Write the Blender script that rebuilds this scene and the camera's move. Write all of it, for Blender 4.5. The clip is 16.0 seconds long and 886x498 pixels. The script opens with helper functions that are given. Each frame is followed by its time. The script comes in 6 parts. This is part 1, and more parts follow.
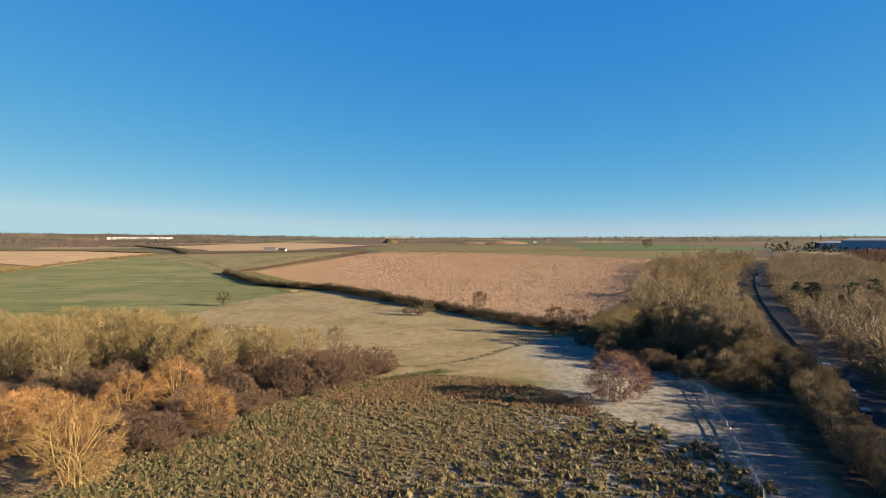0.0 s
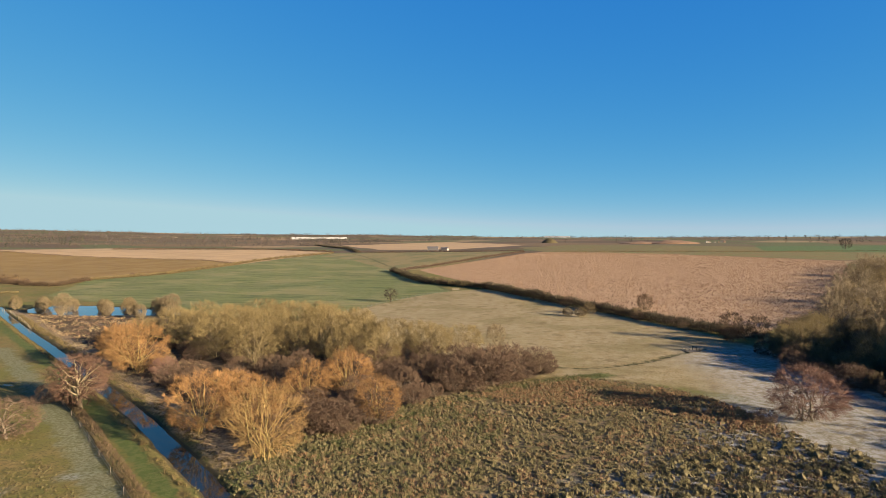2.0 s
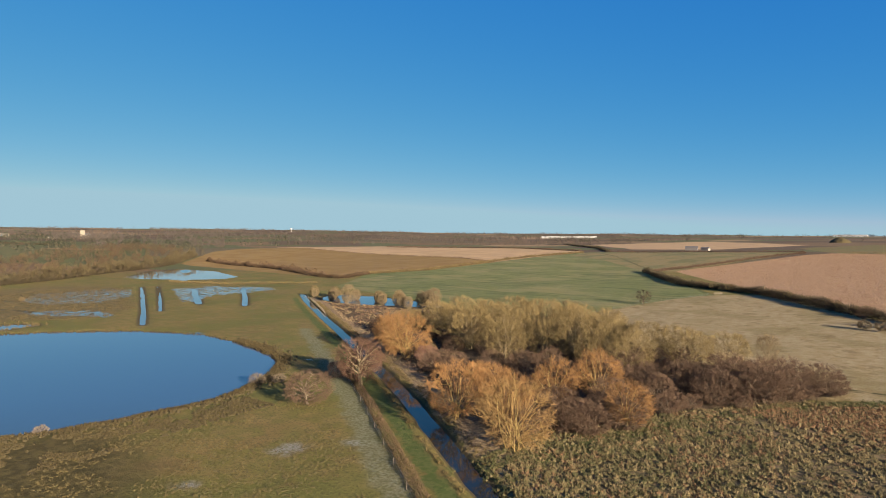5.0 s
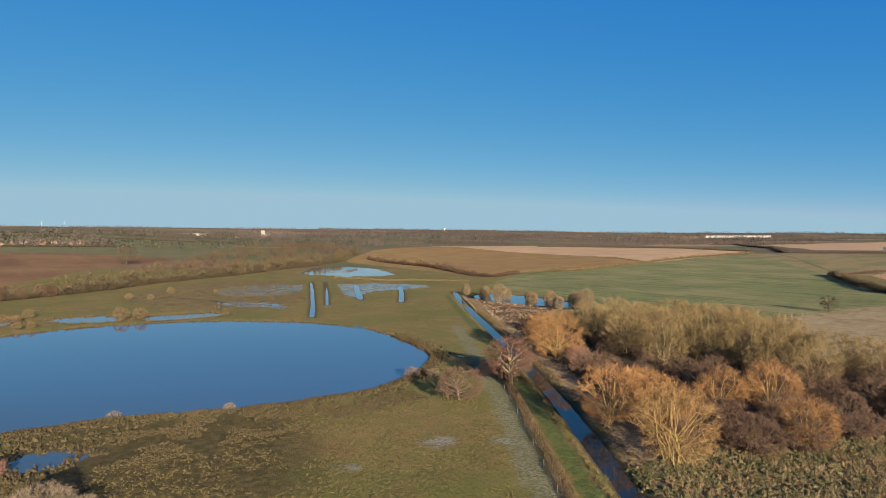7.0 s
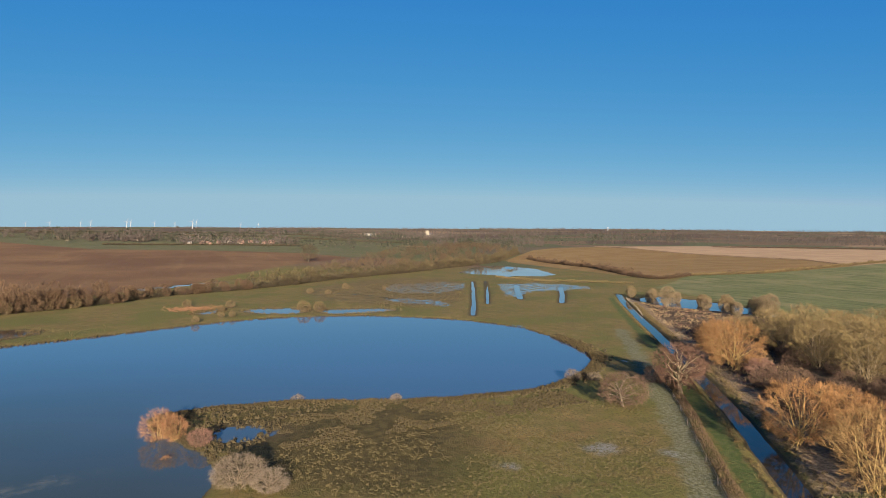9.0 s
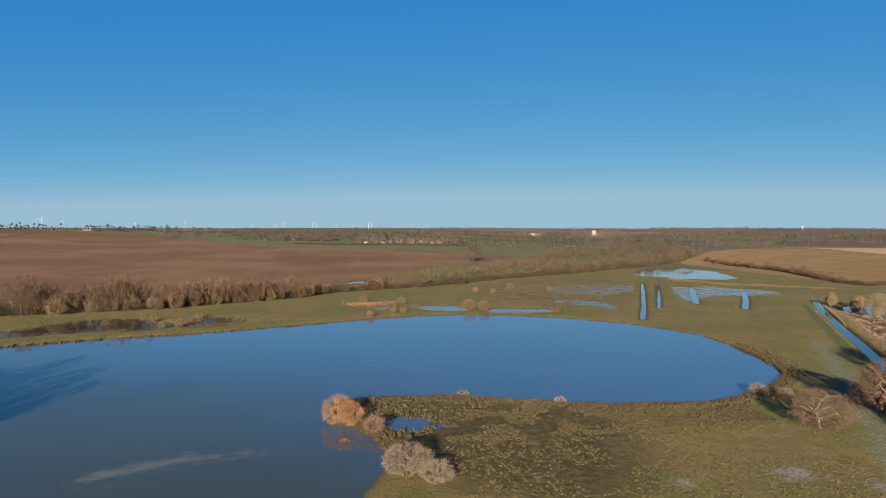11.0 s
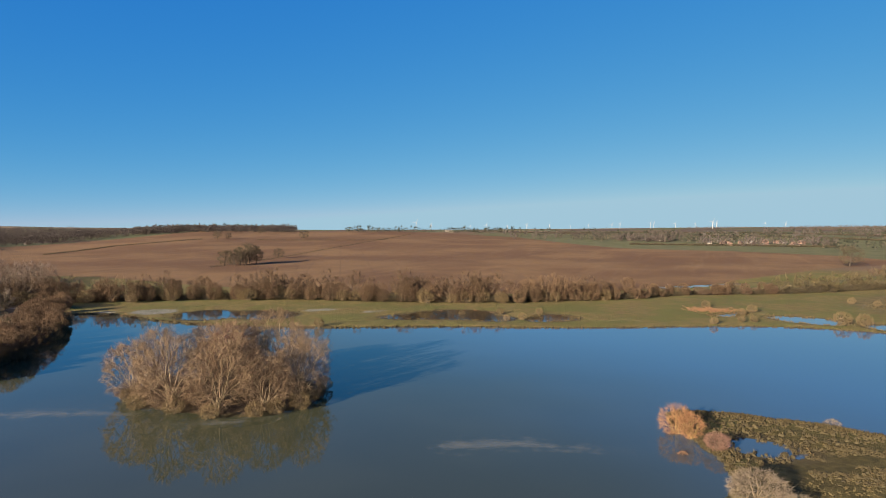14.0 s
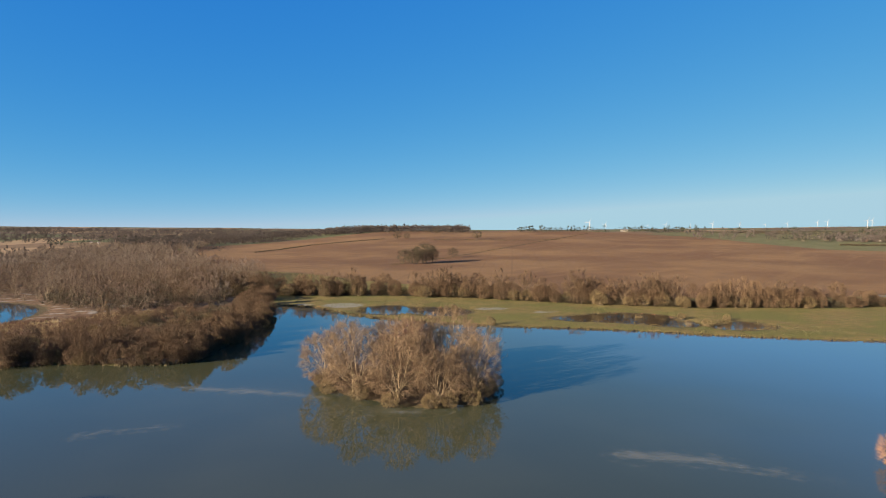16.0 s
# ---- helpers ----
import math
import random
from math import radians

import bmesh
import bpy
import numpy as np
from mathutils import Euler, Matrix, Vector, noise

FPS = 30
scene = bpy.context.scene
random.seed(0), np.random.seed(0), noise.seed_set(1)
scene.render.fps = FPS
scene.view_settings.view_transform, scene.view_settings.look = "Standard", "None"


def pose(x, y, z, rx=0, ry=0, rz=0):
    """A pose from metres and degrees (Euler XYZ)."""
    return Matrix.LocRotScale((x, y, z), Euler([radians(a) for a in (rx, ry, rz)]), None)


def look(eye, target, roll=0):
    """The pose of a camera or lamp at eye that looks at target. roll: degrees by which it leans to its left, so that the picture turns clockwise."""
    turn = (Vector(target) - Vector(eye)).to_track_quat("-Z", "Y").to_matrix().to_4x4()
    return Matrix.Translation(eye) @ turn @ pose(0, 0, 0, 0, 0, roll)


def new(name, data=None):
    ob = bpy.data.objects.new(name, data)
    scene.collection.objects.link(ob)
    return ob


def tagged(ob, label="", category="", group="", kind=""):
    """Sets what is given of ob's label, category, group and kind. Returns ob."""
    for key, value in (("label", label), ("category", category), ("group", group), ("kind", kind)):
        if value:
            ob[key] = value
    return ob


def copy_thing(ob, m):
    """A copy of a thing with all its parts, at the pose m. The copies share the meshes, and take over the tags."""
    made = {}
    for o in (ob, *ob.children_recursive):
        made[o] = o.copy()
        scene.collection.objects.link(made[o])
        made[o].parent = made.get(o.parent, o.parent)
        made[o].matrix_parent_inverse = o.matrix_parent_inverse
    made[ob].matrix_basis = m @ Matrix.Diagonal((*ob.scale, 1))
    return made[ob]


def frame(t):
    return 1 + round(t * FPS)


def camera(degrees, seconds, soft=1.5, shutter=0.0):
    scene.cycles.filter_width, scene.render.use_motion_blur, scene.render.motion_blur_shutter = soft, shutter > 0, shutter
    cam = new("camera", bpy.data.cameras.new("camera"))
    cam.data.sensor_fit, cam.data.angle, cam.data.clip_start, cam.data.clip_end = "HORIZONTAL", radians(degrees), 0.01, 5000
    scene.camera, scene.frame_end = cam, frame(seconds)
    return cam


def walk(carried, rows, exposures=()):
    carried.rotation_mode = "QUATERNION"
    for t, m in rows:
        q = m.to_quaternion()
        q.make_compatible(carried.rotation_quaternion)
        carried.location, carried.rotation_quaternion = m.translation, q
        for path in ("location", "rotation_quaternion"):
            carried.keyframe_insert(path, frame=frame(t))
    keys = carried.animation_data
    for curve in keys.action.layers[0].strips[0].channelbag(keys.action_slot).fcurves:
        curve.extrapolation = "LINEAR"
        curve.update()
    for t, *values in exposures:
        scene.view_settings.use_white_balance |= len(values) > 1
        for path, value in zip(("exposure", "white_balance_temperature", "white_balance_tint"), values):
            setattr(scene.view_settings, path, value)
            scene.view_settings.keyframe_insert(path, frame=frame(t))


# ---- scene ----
# ---------------------------------------------------------------- camera
EYE = 30.0
EXPOSURE = 2.05
cam = camera(72.3, 16.0, 0.3)
# seconds, yaw to the left, pitch, roll: the camera hangs in the air and turns
TURNS = [
    (0.0, 0.00, -0.91, -0.03), (0.5, 3.48, -0.90, -0.02), (1.0, 7.23, -0.92, -0.00), (1.5, 10.96, -0.92, -0.02),
    (2.0, 14.97, -0.93, -0.05), (2.5, 18.85, -0.94, -0.05), (3.0, 22.72, -0.94, -0.05), (3.5, 26.82, -0.96, -0.05),
    (4.0, 30.89, -0.97, -0.04), (6.5, 48.64, -1.04, -0.02), (7.0, 52.41, -1.05, -0.02), (7.5, 56.15, -1.08, -0.03),
    (8.0, 59.49, -1.09, -0.04), (8.5, 63.35, -1.08, -0.04), (9.0, 67.46, -1.06, -0.03), (11.5, 87.63, -1.04, -0.01),
    (12.0, 93.06, -1.02, -0.01), (12.5, 98.70, -1.02, -0.01), (13.0, 104.28, -1.01, -0.02), (13.5, 109.62, -1.01, -0.02),
    (14.0, 113.86, -1.01, -0.02), (14.5, 117.44, -1.00, -0.01), (15.0, 121.44, -1.01, -0.01), (15.5, 125.80, -1.01, 0.0),
    (16.0, 129.97, -1.01, 0.0),
]
walk(cam, [(t, pose(0, 0, EYE, 90 + pitch, 0, yaw) @ pose(0, 0, 0, 0, 0, roll)) for t, yaw, pitch, roll in TURNS],
     [(0.0, EXPOSURE + 0.38, 7200, 6), (4.0, EXPOSURE + 0.2, 6900, 7), (7.0, EXPOSURE + 0.05, 6550, 10), (12.0, EXPOSURE, 6400, 11), (16.0, EXPOSURE + 0.3, 6800, 9)])

# ---------------------------------------------------------------- sky and sun
SUN_TO = Vector((0.965, -0.262, 0.0)).normalized()
SUN_UP = radians(14.0)
world = bpy.data.worlds.new("winter_sky")
scene.world = world
world.use_nodes = True
wn, wl = world.node_tree.nodes, world.node_tree.links
wn.clear()
sky = wn.new("ShaderNodeTexSky")
sky.sky_type, sky.sun_disc = "NISHITA", False
sky.sun_elevation, sky.sun_rotation = SUN_UP, math.atan2(SUN_TO.x, SUN_TO.y)
sky.altitude, sky.air_density, sky.dust_density, sky.ozone_density = 6000.0, 1.0, 0.5, 3.0
# the clear winter air: each colour's share of the sky's light
parts = wn.new("ShaderNodeSeparateColor")
whole = wn.new("ShaderNodeCombineColor")
wl.new(sky.outputs["Color"], parts.inputs["Color"])
for k, (gain, power, top) in enumerate(((1.9, 1.5, 0.32), (0.71, 0.60, 0.51), (0.65, 0.13, 0.63))):
    scaled, bent, gained = (wn.new("ShaderNodeMath") for _ in range(3))
    scaled.operation, bent.operation, gained.operation = "MULTIPLY", "POWER", "MULTIPLY"
    scaled.inputs[1].default_value, bent.inputs[1].default_value, gained.inputs[1].default_value = 0.1, power, gain
    wl.new(parts.outputs[k], scaled.inputs[0])
    wl.new(scaled.outputs[0], bent.inputs[0])
    wl.new(bent.outputs[0], gained.inputs[0])
    most = wn.new("ShaderNodeMath")
    most.operation, most.inputs[1].default_value = "MINIMUM", top
    wl.new(gained.outputs[0], most.inputs[0])
    wl.new(most.outputs[0], whole.inputs[k])
back = wn.new("ShaderNodeBackground")
back.inputs["Strength"].default_value = 2.0 ** -EXPOSURE
wout = wn.new("ShaderNodeOutputWorld")
wl.new(whole.outputs["Color"], back.inputs["Color"])
wl.new(back.outputs["Background"], wout.inputs["Surface"])

sun_data = bpy.data.lights.new("sun", "SUN")
sun_data.energy, sun_data.angle, sun_data.color = 5.0, radians(0.6), (1.0, 0.875, 0.72)
sun = new("sun", sun_data)
sun.matrix_world = look(SUN_TO * 400 * math.cos(SUN_UP) + Vector((0, 0, 400 * math.sin(SUN_UP))), (0, 0, 0))


# ---------------------------------------------------------------- noise and shapes of the plan
def hash2(ix, iy, seed):
    n = (ix * 374761393 + iy * 668265263 + seed * 974634777) & 0x7FFFFFFF
    n = ((n ^ (n >> 13)) * 1274126177) & 0x7FFFFFFF
    return ((n ^ (n >> 16)) & 0xFFFF) / 65535.0


def wave(x, y, size, seed=0, octaves=2):
    """Smooth value noise between -1 and 1."""
    x, y = np.asarray(x, float) / size, np.asarray(y, float) / size
    out, amp, total = 0.0, 1.0, 0.0
    for k in range(octaves):
        ix, iy = np.floor(x).astype(np.int64), np.floor(y).astype(np.int64)
        u, v = x - ix, y - iy
        u, v = u * u * (3 - 2 * u), v * v * (3 - 2 * v)
        a, b = hash2(ix, iy, seed + k), hash2(ix + 1, iy, seed + k)
        c, d = hash2(ix, iy + 1, seed + k), hash2(ix + 1, iy + 1, seed + k)
        out = out + amp * (2 * ((a * (1 - u) + b * u) * (1 - v) + (c * (1 - u) + d * u) * v) - 1)
        total, amp, x, y = total + amp, amp * 0.5, x * 2.03, y * 2.03
    return out / total


def rounded(points, times=2):
    """Corner-cut a closed outline."""
    p = np.array(points, float)
    for _ in range(times):
        q = np.roll(p, -1, 0)
        p = np.stack([0.75 * p + 0.25 * q, 0.25 * p + 0.75 * q], 1).reshape(-1, 2)
    return p


def inside(x, y, outline, reach=60.0):
    """Signed distance to a closed outline: positive inside. Far off it only keeps its sign."""
    p = np.array(outline, float)
    x, y = np.asarray(x, float), np.asarray(y, float)
    out = np.full(x.shape, -reach)
    near = (x > p[:, 0].min() - reach) & (x < p[:, 0].max() + reach) & (y > p[:, 1].min() - reach) & (y < p[:, 1].max() + reach)
    if not near.any():
        return out
    xs, ys = x[near], y[near]
    best, odd = np.full(xs.shape, reach * reach), np.zeros(xs.shape, bool)
    for (ax, ay), (bx, by) in zip(p, np.roll(p, -1, 0)):
        ex, ey = bx - ax, by - ay
        u = np.clip(((xs - ax) * ex + (ys - ay) * ey) / max(ex * ex + ey * ey, 1e-9), 0, 1)
        best = np.minimum(best, (xs - ax - u * ex) ** 2 + (ys - ay - u * ey) ** 2)
        if by != ay:
            odd ^= ((ay > ys) != (by > ys)) & (xs < ax + (ys - ay) * ex / (by - ay))
    out[near] = np.sqrt(best) * np.where(odd, 1, -1)
    return out


def beside(x, y, line, reach=60.0):
    """Distance from an open line."""
    p = np.array(line, float)
    x, y = np.asarray(x, float), np.asarray(y, float)
    best = np.full(x.shape, reach * reach)
    for (ax, ay), (bx, by) in zip(p[:-1], p[1:]):
        ex, ey = bx - ax, by - ay
        u = np.clip(((x - ax) * ex + (y - ay) * ey) / (ex * ex + ey * ey), 0, 1)
        best = np.minimum(best, (x - ax - u * ex) ** 2 + (y - ay - u * ey) ** 2)
    return np.sqrt(best)


def smooth_line(points, times=2):
    """Corner-cut an open line, keeping its ends."""
    p = np.array(points, float)
    for _ in range(times):
        mid = np.stack([0.75 * p[:-1] + 0.25 * p[1:], 0.25 * p[:-1] + 0.75 * p[1:]], 1).reshape(-1, 2)
        p = np.concatenate([p[:1], mid, p[-1:]])
    return p


# ---------------------------------------------------------------- the plan, in metres from the point below the camera
LAKE = rounded([(-73, 1), (-85, 3), (-93, 0), (-110, -9), (-114, -2), (-113, 18), (-106, 34), (-103, 48), (-103, 68), (-120, 89), (-130, 95),
                (-152, 100), (-178, 102), (-203, 90), (-222, 70), (-233, 45), (-232, 15), (-214, -18), (-198, -48), (-187, -84), (-166, -122),
                (-155, -172), (-168, -224), (-152, -232), (-136, -198), (-92, -157), (-73, -137), (-60, -148), (-52, -162), (-30, -174),
                (10, -150), (2, -60), (-22, -28), (-52, -6)], 2)
RIVER = smooth_line([(60, -14), (0, 30), (-39, 58), (-62, 75), (-81, 89), (-144, 131), (-180, 154), (-236, 191), (-262, 210)], 1)
RIVER_HALF = 1.75


def offset(line, by):
    """The same line, moved to its right by so many metres."""
    d = np.gradient(line, axis=0)
    return line + by * np.stack([d[:, 1], -d[:, 0]], 1) / np.linalg.norm(d, axis=1, keepdims=True)



POOLS = {
    "scrub_pool": [(-157, 203), (-175, 200), (-215, 188), (-245, 205), (-236, 225), (-200, 222), (-170, 214)],
    "islet_pool": [(-101, 13), (-103, 3), (-95, 0), (-91, 8), (-95, 14)],
    "back_pool_a": [(-262, 19), (-266, 29), (-260, 43), (-243, 41), (-248, 26)],
    "pond_a": [(-197, -113), (-210, -113), (-218, -107), (-231, -103), (-236, -89), (-227, -77), (-214, -66), (-206, -72), (-209, -84), (-202, -98)],
    "pond_c": [(-213, -60), (-229, -62), (-235, -55), (-227, -45), (-216, -49)],
    "pond_b": [(-167, -185), (-182, -194), (-193, -190), (-191, -178), (-201, -169), (-199, -153), (-186, -147), (-177, -155), (-178, -166), (-166, -170)],
    "back_pool_b": [(-248, 48), (-252, 56), (-246, 78), (-238, 77), (-236, 59), (-238, 50)],
    "reed_pool": [(-262, 10), (-258, 12), (-252, 4), (-257, -2), (-262, 2), (-268, 8), (-274, 4), (-276, 8), (-268, 12)],
    "lagoon": [(-50, -252), (-64, -254), (-80, -272), (-92, -305), (-84, -350), (-30, -360), (0, -300)],
}
STRIPS = [([(-211, 100), (-250, 119), (-378, 179)], 1.5), ([(-246, 124), (-300, 151), (-380, 190)], 1.3), ([(-258, 148), (-300, 170), (-339, 191)], 2.2), ([(-236, 157), (-270, 180), (-311, 206)], 2.0),
          ([(-395, 215), (-520, 285)], 1.5), ([(-262, 92), (-300, 88), (-330, 70)], 1.5), ([(-388, -29), (-402, -15), (-437, 10), (-468, 45), (-486, 76), (-540, 104)], 5.0), ([(-542, 100), (-587, 134), (-670, 185)], 4.0)]
# shallow flood water between the grass: outline and how much of the ground it covers
FLOODS = [([(-357, 184), (-347, 211), (-313, 229), (-287, 214), (-286, 193), (-285, 174), (-262, 147), (-272, 145)], 0.60), ([(-457, 200), (-541, 258), (-558, 299), (-491, 300), (-400, 265), (-396, 231), (-421, 216)], 0.72),
          ([(-333, 98), (-380, 120), (-378, 151), (-366, 170), (-317, 148), (-292, 118), (-304, 101)], 0.57), ([(-288, 84), (-288, 98), (-268, 109), (-246, 109), (-235, 99), (-251, 94), (-267, 84)], 0.6),
          ([(-195, 94), (-188, 101), (-177, 106), (-172, 101), (-179, 94)], 0.6), ([(-330, 50), (-300, 40), (-285, 60), (-300, 80), (-330, 84)], 0.44), ([(-124, 98), (-116, 101), (-110, 95), (-117, 90)], 0.52),
          ([(-150, 190), (-178, 184), (-205, 186), (-170, 168), (-140, 160), (-130, 176)], 0.5), ([(10, 50), (-6, 66), (6, 80), (24, 82), (32, 60)], 0.5)]
ISLAND = rounded([(-76, -98), (-76, -76), (-86, -66), (-97, -68), (-110, -84), (-108, -98), (-92, -104)], 2)
DITCH = smooth_line([(-16, 140), (-4, 142), (9, 152), (18, 166), (26, 176)], 2)
ROUGH = rounded([(-262, 66), (-345, 50), (-430, 130), (-395, 176), (-300, 138), (-258, 117), (-244, 98)], 1)
SEDGY = rounded([(-114, 0), (-108, 23), (-101, 43), (-84, 41), (-70, 34), (-62, 25), (-72, 8), (-89, 2)], 2)
MARGIN = smooth_line([(-46, 62), (-38, 76), (-31, 99), (-20, 116), (-10, 129), (0, 136)], 1)
PATCHES = [(-70, 53, 2.4), (-64, 61, 1.8), (-69, 38, 1.2), (-177, -206, 9.0), (-210, -146, 4.0), (-212, -126, 3.0), (-206, -150, 4.0), (-216, -124, 2.0), (-166, -222, 5.0)]
FIELD_PATH = smooth_line([(-321, 730), (-264, 646), (-179, 499), (-138, 431), (-86, 330)], 1)
POOLS = {k: rounded(v, 2) for k, v in POOLS.items()}
ROAD = smooth_line([(48, 56), (73, 101), (91, 142), (118, 206), (168, 318), (240, 460), (321, 592), (420, 760), (520, 980)], 2)
VERGE = offset(ROAD, -8.0)
TRACK = smooth_line([(36, 50), (42, 70), (49, 95), (51, 111), (46, 122), (44, 140)], 2)

GREEN = [(-345, 340), (-325, 392), (-345, 735), (-300, 700), (-166, 463), (-81, 324), (-97, 270), (-105, 204), (-150, 206), (-170, 218), (-235, 235), (-280, 250)]
PASTURE = rounded([(-100, 196), (-99, 270), (-83, 326), (-58, 338), (0, 250), (40, 190), (56, 120), (40, 116), (14, 130), (-10, 134), (-40, 118), (-70, 150)], 1)
MARSH = rounded([(-46, 66), (-40, 92), (-30, 110), (-12, 132), (8, 131), (20, 122), (30, 100), (34, 70), (20, 40), (-20, 48)], 2)
FROST = rounded([(26, 130), (16, 116), (14, 96), (4, 78), (-14, 66), (8, 44), (36, 50), (60, 105), (52, 150), (38, 188), (16, 168)], 2)
PINK = [(-149, 477), (-75, 765), (80, 705), (214, 640), (186, 544), (110, 320), (42, 200), (0, 258), (-58, 343)]
STRIP = [(-75, 775), (214, 650), (420, 800), (300, 1150), (-60, 1330), (-140, 1000)]
FARGREEN = [(206, 900), (400, 860), (560, 1000), (500, 1300), (260, 1200)]
BROWN = [(-640, 345), (-352, 300), (-347, 345), (-327, 394), (-332, 505), (-412, 552), (-632, 595), (-894, 665), (-800, 480)]
BEIGE = [(-335, 510), (-346, 735), (-370, 780), (-486, 823), (-586, 802), (-900, 1000), (-1000, 740), (-894, 665), (-632, 595), (-412, 552)]
BEIGE_FAR = [(-335, 870), (-690, 1520), (-480, 1900), (-160, 1300), (-215, 900)]
UPPER = [(-346, 740), (-318, 640), (-250, 580), (-166, 463), (-149, 477), (-98, 760), (-107, 801), (-223, 786), (-323, 763)]
SPIT = [(-10, -180), (-50, -166), (-62, -150), (-73, -140), (-92, -158), (-136, -202), (-152, -236), (-196, -290), (-285, -450), (-330, -640), (-60, -640), (-60, -380), (-92, -300), (-66, -256), (0, -240)]
PLOUGH = [(-285, -470), (-300, -400), (-282, -250), (-285, -150), (-325, -70), (-400, -15), (-600, 90), (-720, 180), (-800, 140), (-860, 20), (-900, -120),
          (-1150, -350), (-1270, -700), (-1000, -1000), (-470, -930), (-350, -640)]
HILLGREEN = [(-720, 180), (-840, 330), (-1350, 360), (-1800, 200), (-1900, -300), (-1270, -500), (-1150, -350), (-900, -120), (-860, 20), (-800, 140)]
WOODFLOOR = rounded([(56, 128), (40, 186), (100, 320), (186, 540), (300, 640), (420, 620), (300, 380), (240, 200), (170, 60), (60, 40), (44, 60), (54, 100)], 1)
THICKET = rounded([(-42, 74), (-36, 100), (-8, 136), (-26, 150), (-60, 150), (-95, 195), (-150, 196), (-240, 200), (-180, 158), (-118, 117), (-78, 92), (-52, 75)], 1)

STATIONS = [-50, -36, 0, 30, 60, 90, 120, 135, 150, 168, 190]
RANGES = [250, 420, 700, 1000, 1400, 2200, 3200, 4700]
HEIGHTS = np.array([
    [0, 2, 7, 12, 17, 27, 36, 44], [0, 2, 7, 12, 17, 25, 38, 46], [0, 3, 13, 16, 18, 24, 33, 41], [0, 1, 9, 14, 11, 18, 36, 66],
    [0, 0, 1, 13, 13, 36, 60, 98], [0, 0, 7, 18, 38, 52, 70, 106], [0, 0, 8, 23, 45, 47, 60, 95], [0, 0, 7, 22, 45, 48, 62, 95],
    [0, 0, 5, 15, 27, 44, 66, 106], [0, 0, 0, 5, 17, 40, 64, 106], [0, 0, 0, 5, 17, 40, 64, 106]], float)


def hills(x, y):
    """The valley floor and the hills that rise round it."""
    x, y = np.asarray(x, float), np.asarray(y, float)
    az = np.degrees(np.arctan2(-x, y))
    az = np.where(az < -85, az + 360, az)
    d = np.hypot(x, y)
    s = np.array(STATIONS, float)
    i = np.clip(np.searchsorted(s, az) - 1, 0, len(s) - 2)
    u = np.clip((az - s[i]) / (s[i + 1] - s[i]), 0, 1)
    u = u * u * (3 - 2 * u)
    levels = np.stack([np.interp(d, RANGES, row) for row in HEIGHTS])
    low, high = np.take_along_axis(levels, i[None], 0)[0], np.take_along_axis(levels, i[None] + 1, 0)[0]
    return low * (1 - u) + high * u


def ground_z(x, y):
    """Height of the ground, with the beds of lake, river and pools."""
    x, y = np.atleast_1d(np.asarray(x, float)), np.atleast_1d(np.asarray(y, float))
    z = hills(x, y) + 0.35 + 0.12 * wave(x, y, 14, 3) + 0.05 * wave(x, y, 3, 5)
    d = np.hypot(x, y)
    z = np.where(d > 600, z + np.clip((d - 600) / 1500, 0, 1) * 3 * wave(x, y, 260, 8), z)
    rough = 0.9 * wave(x, y, 4.5, 11, 3)
    sd = inside(x, y, LAKE) + rough
    z = np.minimum(z, np.where(sd > -8, 0.04 - sd * 0.1 - 0.7 * np.clip(sd, 0, 1), 9e9).clip(-1.2, 9e9))
    sd = RIVER_HALF - beside(x, y, RIVER) + 0.35 * rough
    z = np.minimum(z, np.where(sd > -4, 0.0 - sd * 0.4, 9e9).clip(-1.0, 9e9))
    for name, outline in POOLS.items():
        sd = inside(x, y, outline, 20) + 0.8 * rough
        if name.startswith("pond"):
            sd = sd + 2.0 + 2.0 * wave(x, y, 7, 33, 3)
        if name.startswith("back"):
            sd = sd + 1.5
        z = np.minimum(z, np.where(sd > -6, 0.03 - sd * 0.07, 9e9).clip(-0.6, 9e9))
    for line, half in STRIPS:
        sd = 0.95 * half - beside(x, y, line) + 0.4 * rough
        z = np.minimum(z, np.where(sd > -3, 0.02 - sd * 0.12, 9e9).clip(-0.5, 9e9))
    sd = inside(x, y, ISLAND, 20) + 0.6 * rough
    z = np.maximum(z, np.where(sd > -4, (sd * 0.15).clip(-9, 0.2), -9))
    sd = 0.9 - beside(x, y, DITCH)
    return np.where(sd > 0, z - 0.5 * np.minimum(sd, 0.6), z)


def height(x, y):
    return float(ground_z(x, y)[0])


# ---------------------------------------------------------------- materials
ALBEDO_SCALE = (0.58, 0.55, 0.52)  # scales every base colour down so that shade renders deeper beside sunlit parts


